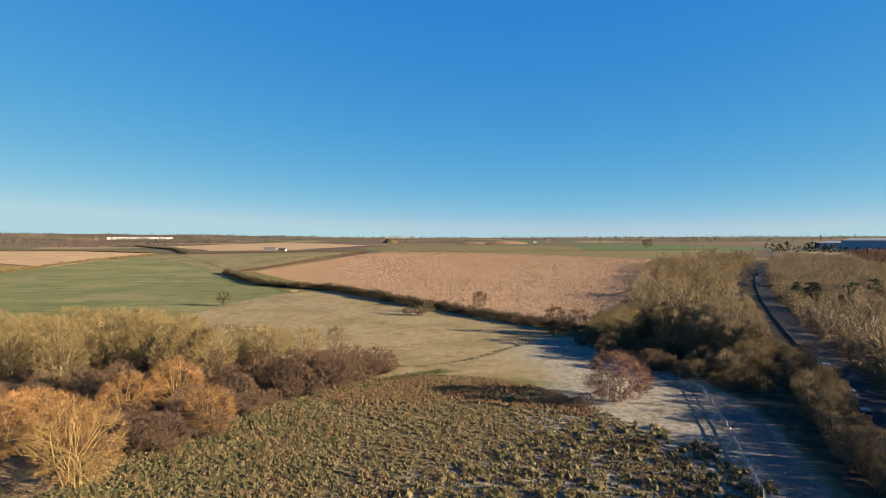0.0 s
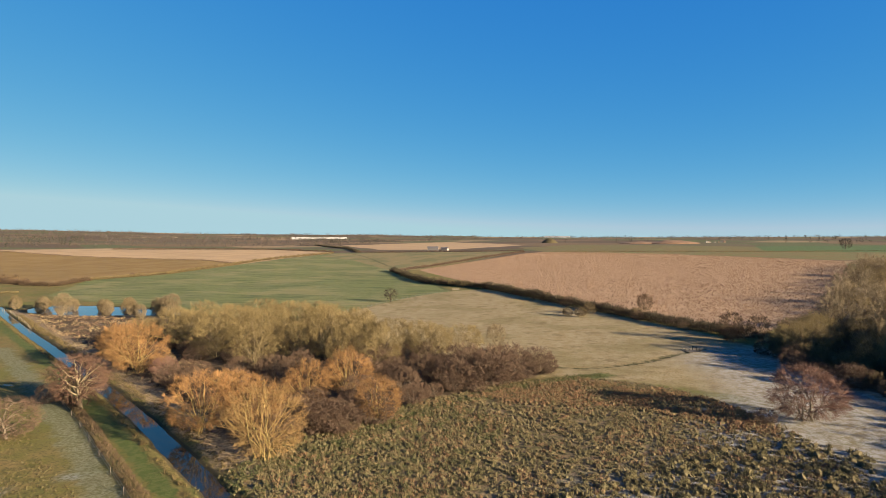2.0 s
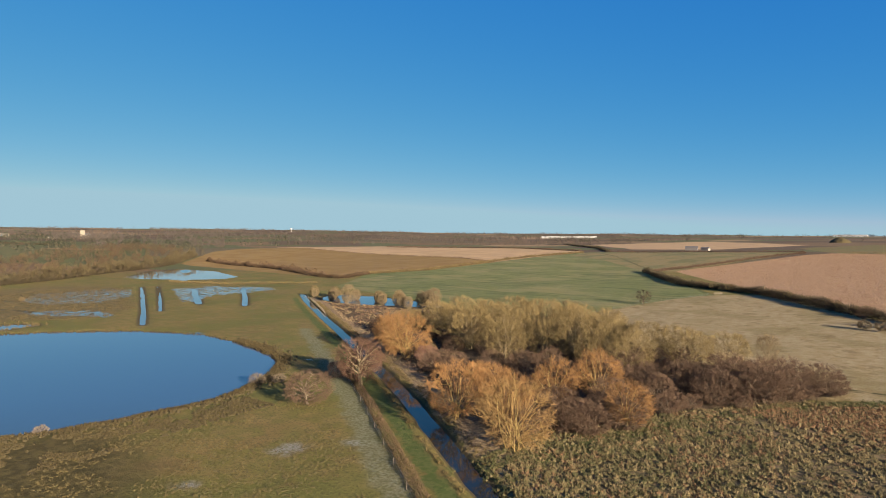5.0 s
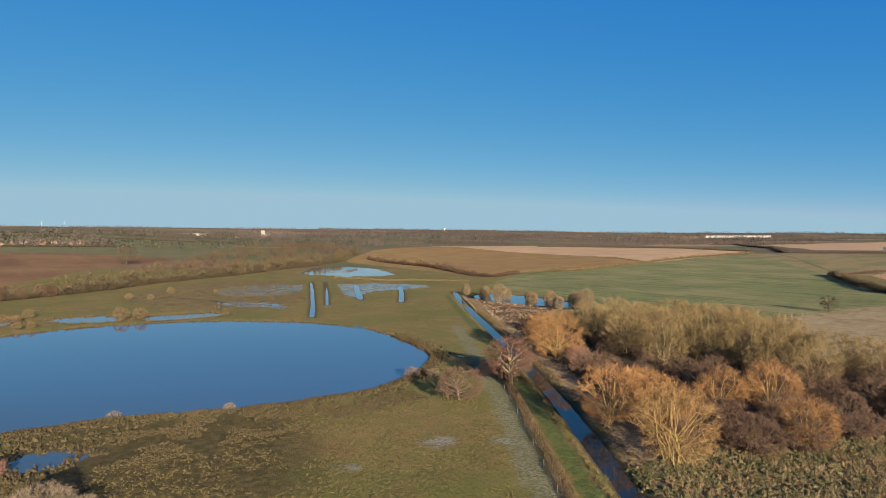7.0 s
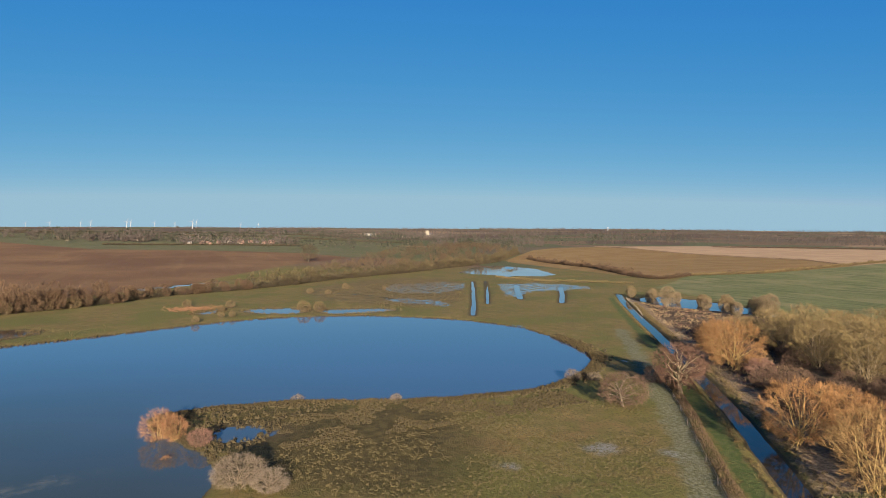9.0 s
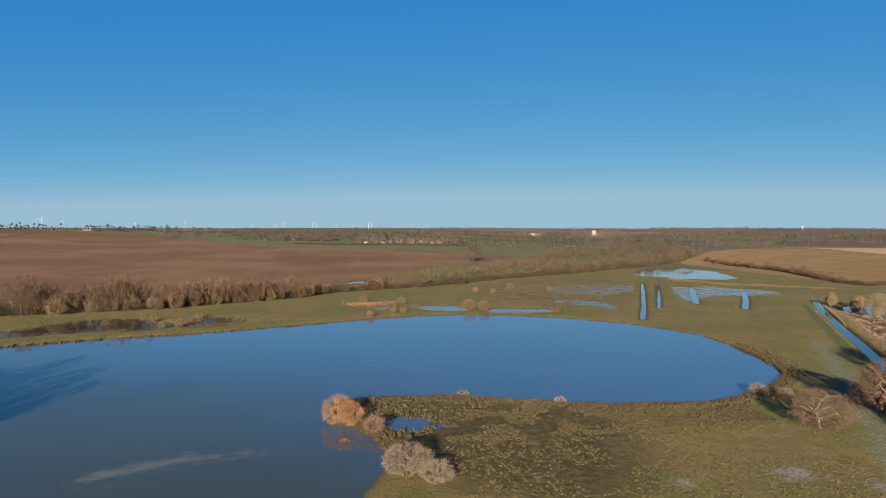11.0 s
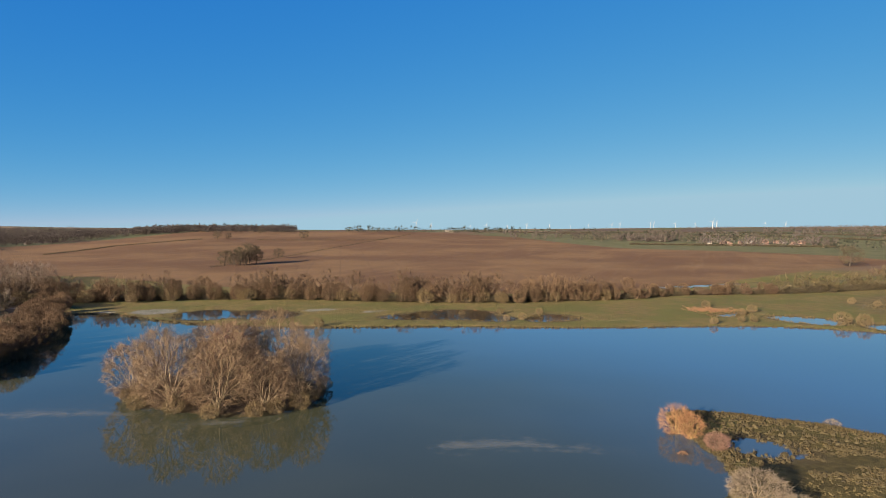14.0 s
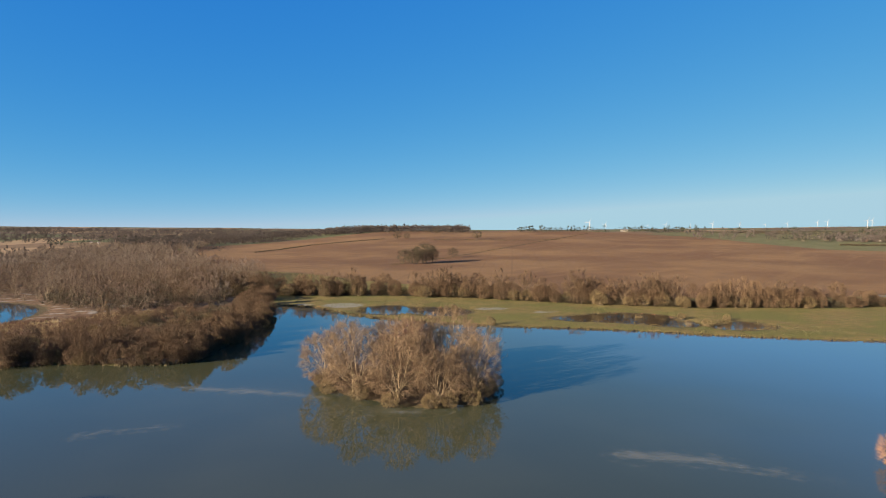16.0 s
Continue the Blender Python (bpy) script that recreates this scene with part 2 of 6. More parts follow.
class Nodes:
    """A small helper that strings shader nodes together."""

    def __init__(self, name):
        self.mat = bpy.data.materials.new(name)
        self.mat.use_nodes = True
        self.tree = self.mat.node_tree
        self.tree.nodes.clear()
        self.out = self.tree.nodes.new("ShaderNodeOutputMaterial")
        self.bsdf = self.tree.nodes.new("ShaderNodeBsdfPrincipled")
        self.tree.links.new(self.bsdf.outputs[0], self.out.inputs["Surface"])
        self.coord = self.tree.nodes.new("ShaderNodeTexCoord")

    def put(self, socket, value):
        if isinstance(value, bpy.types.NodeSocket):
            self.tree.links.new(value, socket)
        elif isinstance(value, (tuple, list)) and len(value) == 3 and socket.type == "RGBA":
            socket.default_value = (*value, 1)
        else:
            socket.default_value = value
        return socket

    def noise(self, scale, detail=3.0, rough=0.55, where=None, stretch=None):
        n = self.tree.nodes.new("ShaderNodeTexNoise")
        n.inputs["Scale"].default_value, n.inputs["Detail"].default_value, n.inputs["Roughness"].default_value = scale, detail, rough
        v = where or self.coord.outputs["Object"]
        if stretch:
            m = self.tree.nodes.new("ShaderNodeMapping")
            self.tree.links.new(v, m.inputs["Vector"])
            m.inputs["Rotation"].default_value, m.inputs["Scale"].default_value = (0, 0, stretch[0]), stretch[1]
            v = m.outputs[0]
        self.tree.links.new(v, n.inputs["Vector"])
        return n.outputs["Fac"]

    def span(self, value, a, b, lo=0.0, hi=1.0):
        n = self.tree.nodes.new("ShaderNodeMapRange")
        n.interpolation_type = "SMOOTHSTEP"
        self.put(n.inputs["Value"], value)
        for k, v in (("From Min", a), ("From Max", b), ("To Min", lo), ("To Max", hi)):
            n.inputs[k].default_value = v
        return n.outputs[0]

    def mix(self, fac, a, b):
        n = self.tree.nodes.new("ShaderNodeMix")
        n.data_type = "RGBA"
        self.put(n.inputs[0], fac)
        self.put(n.inputs[6], a)
        self.put(n.inputs[7], b)
        return n.outputs[2]

    def sum(self, op, a, b):
        n = self.tree.nodes.new("ShaderNodeMath")
        n.operation = op
        self.put(n.inputs[0], a)
        self.put(n.inputs[1], b)
        return n.outputs[0]

    def attr(self, name):
        n = self.tree.nodes.new("ShaderNodeAttribute")
        n.attribute_name = name
        return n.outputs["Fac"]

    def axis(self, k):
        n = self.tree.nodes.new("ShaderNodeSeparateXYZ")
        self.tree.links.new(self.coord.outputs["Object"], n.inputs[0])
        return n.outputs[k]

    def random(self):
        return self.tree.nodes.new("ShaderNodeObjectInfo").outputs["Random"]

    def bump(self, value, strength, distance):
        n = self.tree.nodes.new("ShaderNodeBump")
        n.inputs["Strength"].default_value, n.inputs["Distance"].default_value = strength, distance
        self.put(n.inputs["Height"], value)
        self.tree.links.new(n.outputs[0], self.bsdf.inputs["Normal"])

    def done(self, colour, rough=0.9, spec=0.2):
        deepened = self.tree.nodes.new("ShaderNodeMix")
        deepened.data_type, deepened.blend_type = "RGBA", "MULTIPLY"
        deepened.inputs[0].default_value = 1.0
        self.put(deepened.inputs[6], colour)
        deepened.inputs[7].default_value = (*ALBEDO_SCALE, 1)
        self.put(self.bsdf.inputs["Base Color"], deepened.outputs[2])
        self.put(self.bsdf.inputs["Roughness"], rough)
        self.put(self.bsdf.inputs["Specular IOR Level"], spec)
        return self.mat


def ground_material():
    n = Nodes("farmland")
    fine, mid, broad = n.noise(2.2, 4), n.noise(0.35, 4), n.noise(0.045, 3)
    edge = n.sum("MULTIPLY", n.sum("SUBTRACT", mid, 0.5), 5.0)

    def cover(name, soft=1.5):
        return n.span(n.sum("ADD", n.attr(name), edge), -soft, soft)

    meadow = n.mix(n.span(mid, 0.35, 0.65), (0.17, 0.148, 0.045), (0.25, 0.185, 0.075))
    meadow = n.mix(n.span(broad, 0.42, 0.62), meadow, (0.155, 0.152, 0.044))
    meadow = n.mix(n.span(n.noise(0.11, 4, 0.6), 0.54, 0.66, 0, 0.6), meadow, (0.21, 0.14, 0.06))
    meadow = n.mix(n.span(fine, 0.5, 0.66, 0, 0.75), meadow, (0.085, 0.078, 0.027))
    sedgy = n.mix(n.span(n.noise(0.7, 5, 0.7), 0.4, 0.6), (0.06, 0.05, 0.019), (0.12, 0.096, 0.038))
    meadow = n.mix(n.sum("MULTIPLY", cover("sedgy", 7.0), 0.95), meadow, sedgy)
    far = n.mix(n.span(mid, 0.4, 0.6), (0.10, 0.075, 0.055), (0.16, 0.11, 0.07))
    cells = n.tree.nodes.new("ShaderNodeTexVoronoi")
    cells.inputs["Scale"].default_value = 0.0042
    n.tree.links.new(n.coord.outputs["Object"], cells.inputs["Vector"])
    pick = n.tree.nodes.new("ShaderNodeSeparateColor")
    n.tree.links.new(cells.outputs["Color"], pick.inputs[0])
    for a, b, tone in ((0.30, 0.31, (0.12, 0.135, 0.06)), (0.55, 0.56, (0.20, 0.135, 0.08)), (0.74, 0.75, (0.15, 0.125, 0.075)), (0.88, 0.89, (0.34, 0.24, 0.14))):
        far = n.mix(n.span(pick.outputs[0], a, b), far, tone)
    far = n.mix(n.span(mid, 0.35, 0.7, 0.0, 0.3), far, (0.08, 0.06, 0.045))
    col = n.mix(n.span(n.attr("far"), 0.3, 0.7), meadow, far)
    green = n.mix(n.span(n.noise(0.03, 4, 0.6, None, (0.5, (1, 0.35, 1))), 0.46, 0.7), (0.18, 0.197, 0.08), (0.24, 0.225, 0.11))
    green = n.mix(n.span(n.noise(0.6, 4, 0.65), 0.5, 0.58, 0, 0.5), green, (0.10, 0.13, 0.045))
    green = n.mix(n.span(n.noise(0.2, 5, 0.7, None, (0, (0.14, 1, 1))), 0.5, 0.6, 0, 0.75), green, (0.085, 0.115, 0.04))
    green = n.mix(n.span(n.noise(0.03, 6, 0.7, None, (0.2, (0.5, 1, 1))), 0.5, 0.6, 0, 0.65), green, (0.27, 0.235, 0.115))
    col = n.mix(cover("green"), col, green)
    col = n.mix(cover("upper"), col, n.mix(n.span(n.noise(0.05, 4, 0.6, None, (0.3, (1, 0.4, 1))), 0.42, 0.6), (0.25, 0.20, 0.10), (0.17, 0.165, 0.075)))
    pasture = n.mix(n.span(mid, 0.35, 0.65), (0.31, 0.24, 0.13), (0.38, 0.315, 0.195))
    pasture = n.mix(n.span(broad, 0.45, 0.65, 0, 0.55), pasture, (0.20, 0.17, 0.07))
    pasture = n.mix(n.span(fine, 0.5, 0.62, 0, 0.6), pasture, (0.19, 0.14, 0.07))
    pasture = n.mix(n.span(n.noise(0.16, 4, 0.65), 0.55, 0.64, 0, 0.55), pasture, (0.17, 0.125, 0.055))
    col = n.mix(cover("pasture"), col, pasture)
    marsh = n.mix(n.span(n.noise(0.9, 4, 0.65), 0.4, 0.6), (0.11, 0.095, 0.043), (0.20, 0.145, 0.085))
    col = n.mix(cover("marsh"), col, marsh)
    frost = n.mix(n.span(n.noise(0.7, 5, 0.7), 0.4, 0.62), (0.40, 0.39, 0.38), (0.22, 0.19, 0.14))
    col = n.mix(n.sum("MULTIPLY", cover("frost", 7.0), n.span(fine, 0.3, 0.55, 0.35, 0.9)), col, frost)
    pink = n.mix(n.span(n.noise(0.9, 3), 0.42, 0.6), (0.45, 0.31, 0.20), (0.31, 0.195, 0.12))
    pink = n.mix(n.span(fine, 0.55, 0.7, 0, 0.5), pink, (0.58, 0.43, 0.31))
    col = n.mix(cover("pink"), col, pink)
    col = n.mix(cover("strip"), col, n.mix(n.span(broad, 0.4, 0.6), (0.20, 0.15, 0.07), (0.17, 0.16, 0.07)))
    col = n.mix(cover("fargreen"), col, (0.10, 0.15, 0.06))
    col = n.mix(cover("brown"), col, n.mix(n.span(broad, 0.4, 0.6), (0.25, 0.16, 0.06), (0.29, 0.195, 0.08)))
    col = n.mix(cover("beige"), col, n.mix(n.span(broad, 0.4, 0.6), (0.50, 0.35, 0.205), (0.43, 0.30, 0.175)))
    col = n.mix(cover("hillgreen"), col, n.mix(n.span(broad, 0.4, 0.6), (0.125, 0.13, 0.06), (0.155, 0.15, 0.074)))
    plough = n.mix(n.span(n.noise(0.008, 3), 0.4, 0.62), (0.16, 0.088, 0.044), (0.235, 0.142, 0.068))
    plough = n.mix(n.span(n.noise(0.25, 2, 0.5, None, (-0.6, (1, 0.02, 1))), 0.45, 0.7, 0, 0.5), plough, (0.15, 0.095, 0.056))
    plough = n.mix(n.span(n.noise(0.09, 3, 0.7, None, (0, (0.08, 1, 1))), 0.5, 0.72, 0, 0.4), plough, (0.28, 0.18, 0.09))
    along = n.sum("FRACT", n.sum("DIVIDE", n.sum("ADD", n.sum("MULTIPLY", n.axis(0), 0.55), n.sum("MULTIPLY", n.axis(1), -0.835)), 27.0), 0.0)
    rut = n.sum("MULTIPLY", n.span(along, 0.0, 0.02), n.span(along, 0.05, 0.075, 1, 0))
    plough = n.mix(n.sum("MULTIPLY", rut, n.span(broad, 0.3, 0.6, 0.1, 0.4)), plough, (0.12, 0.075, 0.045))
    col = n.mix(cover("plough"), col, plough)
    rough = n.mix(n.span(n.noise(0.2, 4, 0.65), 0.42, 0.6), (0.20, 0.15, 0.068), (0.13, 0.108, 0.046))
    col = n.mix(cover("rough", 6.0), col, rough)
    litter = n.mix(n.span(mid, 0.4, 0.6), (0.07, 0.05, 0.03), (0.14, 0.10, 0.06))
    col = n.mix(cover("litter"), col, litter)
    spit = n.mix(n.span(mid, 0.4, 0.6), (0.12, 0.08, 0.045), (0.22, 0.14, 0.085))
    spit = n.mix(n.span(n.noise(0.12, 4, 0.6), 0.56, 0.64, 0, 0.7), spit, (0.34, 0.33, 0.31))
    col = n.mix(cover("spit"), col, spit)
    col = n.mix(n.sum("MULTIPLY", cover("margin", 1.2), 0.85), col, n.mix(n.span(fine, 0.4, 0.6), (0.07, 0.11, 0.028), (0.12, 0.15, 0.05)))
    col = n.mix(n.sum("MULTIPLY", cover("patch", 1.2), 0.7), col, n.mix(n.span(fine, 0.4, 0.62), (0.36, 0.37, 0.38), (0.16, 0.16, 0.10)))
    col = n.mix(cover("strawbank", 0.8), col, n.mix(n.span(fine, 0.4, 0.6), (0.36, 0.27, 0.16), (0.22, 0.155, 0.09)))
    rime = n.mix(n.span(fine, 0.35, 0.65), (0.24, 0.24, 0.16), (0.14, 0.14, 0.065))
    col = n.mix(n.sum("MULTIPLY", cover("rimebank", 0.9), 0.85), col, rime)
    col = n.mix(cover("mown", 0.5), col, n.mix(n.span(n.noise(1.2, 3), 0.4, 0.6), (0.08, 0.11, 0.03), (0.12, 0.14, 0.045)))
    col = n.mix(cover("ditch", 0.7), col, n.mix(n.span(fine, 0.4, 0.6), (0.06, 0.055, 0.02), (0.11, 0.10, 0.04)))
    col = n.mix(n.sum("MULTIPLY", cover("path", 0.8), 0.75), col, (0.06, 0.075, 0.025))
    col = n.mix(cover("track", 0.6), col, n.mix(n.span(fine, 0.4, 0.6), (0.22, 0.21, 0.20), (0.15, 0.14, 0.13)))
    mud = n.span(n.attr("wet"), 0.0, 0.16, 1, 0)
    col = n.mix(mud, col, (0.09, 0.072, 0.036))
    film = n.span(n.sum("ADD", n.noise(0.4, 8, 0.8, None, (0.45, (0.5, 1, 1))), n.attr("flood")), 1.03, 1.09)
    # the film's blue-grey puts some of the sky's reflection into the colour
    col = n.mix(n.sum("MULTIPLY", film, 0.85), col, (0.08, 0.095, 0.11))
    relief = n.sum("ADD", n.noise(6.0, 3, 0.65), n.sum("MULTIPLY", fine, 1.5))
    n.bump(n.sum("MULTIPLY", relief, n.sum("SUBTRACT", 1.0, film)), 0.9, 0.2)
    return n.done(col, n.sum("SUBTRACT", 0.95, n.sum("MULTIPLY", film, 0.9)), n.sum("ADD", 0.1, n.sum("MULTIPLY", film, 0.4)))


def twig_material(name, light, dark, rough=0.8):
    n = Nodes(name)
    island = n.tree.nodes.new("ShaderNodeNewGeometry").outputs["Random Per Island"]
    col = n.mix(island, light, dark)
    col = n.mix(n.span(n.random(), 0, 1, 0.0, 0.35), col, tuple(0.6 * c for c in dark))
    return n.done(col, rough, 0.15)


def bark_material(name, a, b):
    n = Nodes(name)
    grain = n.noise(3.0, 4, 0.6, None, (0, (1, 1, 0.2)))
    n.bump(grain, 0.6, 0.03)
    return n.done(n.mix(n.span(grain, 0.35, 0.65), a, b), 0.9, 0.15)


def water_material(name, a, b, clear=None):
    n = Nodes(name)
    murk = n.mix(n.span(n.noise(0.02, 3), 0.35, 0.65), a, b)
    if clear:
        # silt hangs in the southern half; the far bay's blue paints in sky reflection
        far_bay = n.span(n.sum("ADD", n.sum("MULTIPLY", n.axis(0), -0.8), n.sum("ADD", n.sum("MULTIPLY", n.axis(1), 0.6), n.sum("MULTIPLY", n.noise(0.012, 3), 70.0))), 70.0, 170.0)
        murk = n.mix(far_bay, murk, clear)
    n.bump(n.noise(0.9, 2, 0.5, None, (0.4, (1, 0.4, 1))), 0.03, 0.05)
    n.bsdf.inputs["IOR"].default_value = 1.333
    return n.done(murk, n.span(n.noise(0.015, 2), 0.4, 0.65, 0.02, 0.06), 0.5)


# flood water with pale sky reflection painted into its base colour
SKY_TINTED_FLOOD = water_material("sky_tinted_flood", (0.085, 0.11, 0.14), (0.11, 0.135, 0.165))
# the lake's last colour is sky reflection put into the base colour
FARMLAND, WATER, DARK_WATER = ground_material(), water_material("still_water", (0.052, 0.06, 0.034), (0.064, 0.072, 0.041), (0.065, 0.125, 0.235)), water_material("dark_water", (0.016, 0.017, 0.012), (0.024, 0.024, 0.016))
BARK = bark_material("grey_bark", (0.16, 0.125, 0.09), (0.27, 0.22, 0.16))
BARK_PALE = bark_material("pale_bark", (0.21, 0.16, 0.10), (0.31, 0.245, 0.155))
BARK_MID = bark_material("brown_bark", (0.12, 0.086, 0.054), (0.19, 0.14, 0.086))
BARK_FAR = bark_material("dark_bark", (0.075, 0.058, 0.044), (0.11, 0.085, 0.062))
BARK_GOLD = bark_material("golden_bark", (0.29, 0.21, 0.082), (0.42, 0.31, 0.125))
TWIG = {
    "orange": twig_material("orange_twigs", (0.42, 0.22, 0.085), (0.22, 0.13, 0.055)),
    "gold": twig_material("golden_twigs", (0.36, 0.225, 0.088), (0.22, 0.14, 0.06)),
    "olive": twig_material("olive_twigs", (0.315, 0.232, 0.102), (0.135, 0.102, 0.046)),
    "brown": twig_material("brown_twigs", (0.19, 0.12, 0.078), (0.085, 0.056, 0.037)),
    "tan": twig_material("tan_twigs", (0.34, 0.26, 0.15), (0.16, 0.12, 0.07)),
    "grey": twig_material("grey_twigs", (0.28, 0.225, 0.16), (0.16, 0.125, 0.09)),
    "pink": twig_material("pinkish_twigs", (0.33, 0.185, 0.135), (0.20, 0.115, 0.085)),
    "dark": twig_material("dark_twigs", (0.10, 0.08, 0.045), (0.055, 0.045, 0.028)),
    "pine": twig_material("pine_needles", (0.045, 0.06, 0.025), (0.022, 0.032, 0.016)),
    "wood": twig_material("woodland_twigs", (0.235, 0.165, 0.118), (0.09, 0.066, 0.05)),
    "island": twig_material("island_willow_twigs", (0.265, 0.18, 0.105), (0.115, 0.08, 0.05)),
    "osier": twig_material("osier_twigs", (0.36, 0.185, 0.09), (0.24, 0.13, 0.065)),
    "thornred": twig_material("reddish_thorn_twigs", (0.14, 0.088, 0.05), (0.07, 0.048, 0.029)),
    "bramble": twig_material("bramble_stems", (0.21, 0.115, 0.075), (0.10, 0.06, 0.04)),
    "deadrush": twig_material("dead_rush_blades", (0.36, 0.20, 0.11), (0.20, 0.11, 0.06)),
    "sedge": twig_material("sedge_blades", (0.135, 0.10, 0.042), (0.055, 0.043, 0.019)),
    "stubble": twig_material("stubble_blades", (0.50, 0.345, 0.23), (0.26, 0.16, 0.105)),
    # twig colour greyed to stand in for the haze of distance
    "farwood": twig_material("hazed_distant_twigs", (0.115, 0.094, 0.083), (0.06, 0.05, 0.046)),
    "farpine": twig_material("distant_needles", (0.06, 0.065, 0.04), (0.03, 0.035, 0.022)),
    "belt": twig_material("belt_twigs", (0.195, 0.122, 0.068), (0.075, 0.05, 0.03)),
    "meadowgrass": twig_material("rough_grass", (0.17, 0.122, 0.05), (0.08, 0.062, 0.027)),
    "rush": twig_material("rush_blades", (0.28, 0.23, 0.11), (0.13, 0.115, 0.05)),
    "fresh": twig_material("fresh_grass", (0.125, 0.13, 0.048), (0.055, 0.066, 0.024)),
    "darkolive": twig_material("dark_olive_twigs", (0.135, 0.105, 0.05), (0.06, 0.048, 0.025)),
    "poplar": twig_material("pale_poplar_twigs", (0.40, 0.315, 0.20), (0.22, 0.165, 0.10)),
    "greywood": twig_material("grey_brown_twigs", (0.25, 0.20, 0.16), (0.11, 0.086, 0.068)),
    "scrub": twig_material("straw_brown_twigs", (0.25, 0.18, 0.09), (0.11, 0.082, 0.042)),
    "shore": twig_material("wet_sedge_mounds", (0.085, 0.068, 0.032), (0.045, 0.036, 0.018)),
    "tussock": twig_material("tussock_turf", (0.21, 0.165, 0.082), (0.09, 0.076, 0.036)),
    "turf": twig_material("meadow_turf", (0.125, 0.10, 0.04), (0.08, 0.066, 0.027)),
    "straw": twig_material("straw_blades", (0.42, 0.325, 0.175), (0.27, 0.195, 0.10)),
}


# ---------------------------------------------------------------- building helpers
def mesh_object(name, verts, faces, mats, smooth=False, index=None):
    me = bpy.data.meshes.new(name)
    me.from_pydata(verts if isinstance(verts, list) else verts.tolist(), [], faces if isinstance(faces, list) else faces.tolist())
    for m in mats if isinstance(mats, (list, tuple)) else (mats,):
        me.materials.append(m)
    if smooth:
        me.polygons.foreach_set("use_smooth", [True] * len(me.polygons))
    if index is not None:
        me.polygons.foreach_set("material_index", index)
    me.update()
    return new(name, me)


def under(child, parent, label=""):
    child.parent = parent
    return tagged(child, label) if label else child


def spikes(start, way, length, width, rng):
    """Thin three-cornered twigs or blades: one triangle each."""
    n = len(start)
    side = np.cross(way, rng.normal(size=(n, 3)))
    side /= np.linalg.norm(side, axis=1, keepdims=True) + 1e-9
    half = side * (np.asarray(width)[:, None] / 2)
    v = np.stack([start - half, start + half, start + way * np.asarray(length)[:, None]], 1).reshape(-1, 3)
    return v, np.arange(3 * n).reshape(-1, 3)


def tube(points, radii, sides=4):
    p = np.array(points)
    d = np.gradient(p, axis=0)
    d /= np.linalg.norm(d, axis=1, keepdims=True) + 1e-9
    a = np.cross(d, (0.31, 0.87, 0.38))
    a /= np.linalg.norm(a, axis=1, keepdims=True) + 1e-9
    b = np.cross(d, a)
    ang = np.arange(sides) * 2 * np.pi / sides
    v = p[:, None] + np.array(radii)[:, None, None] * (np.cos(ang)[None, :, None] * a[:, None] + np.sin(ang)[None, :, None] * b[:, None])
    f = [(i * sides + j, i * sides + (j + 1) % sides, (i + 1) * sides + (j + 1) % sides, (i + 1) * sides + j) for i in range(len(p) - 1) for j in range(sides)]
    return v.reshape(-1, 3), f


def limb(rng, start, way, length, bend, up, steps=4):
    pts, p, w = [start], np.array(start, float), np.array(way, float)
    for _ in range(steps):
        w = w + rng.normal(size=3) * bend + np.array((0, 0, up))
        w /= np.linalg.norm(w)
        p = p + w * length / steps
        pts.append(p.copy())
    return np.array(pts)


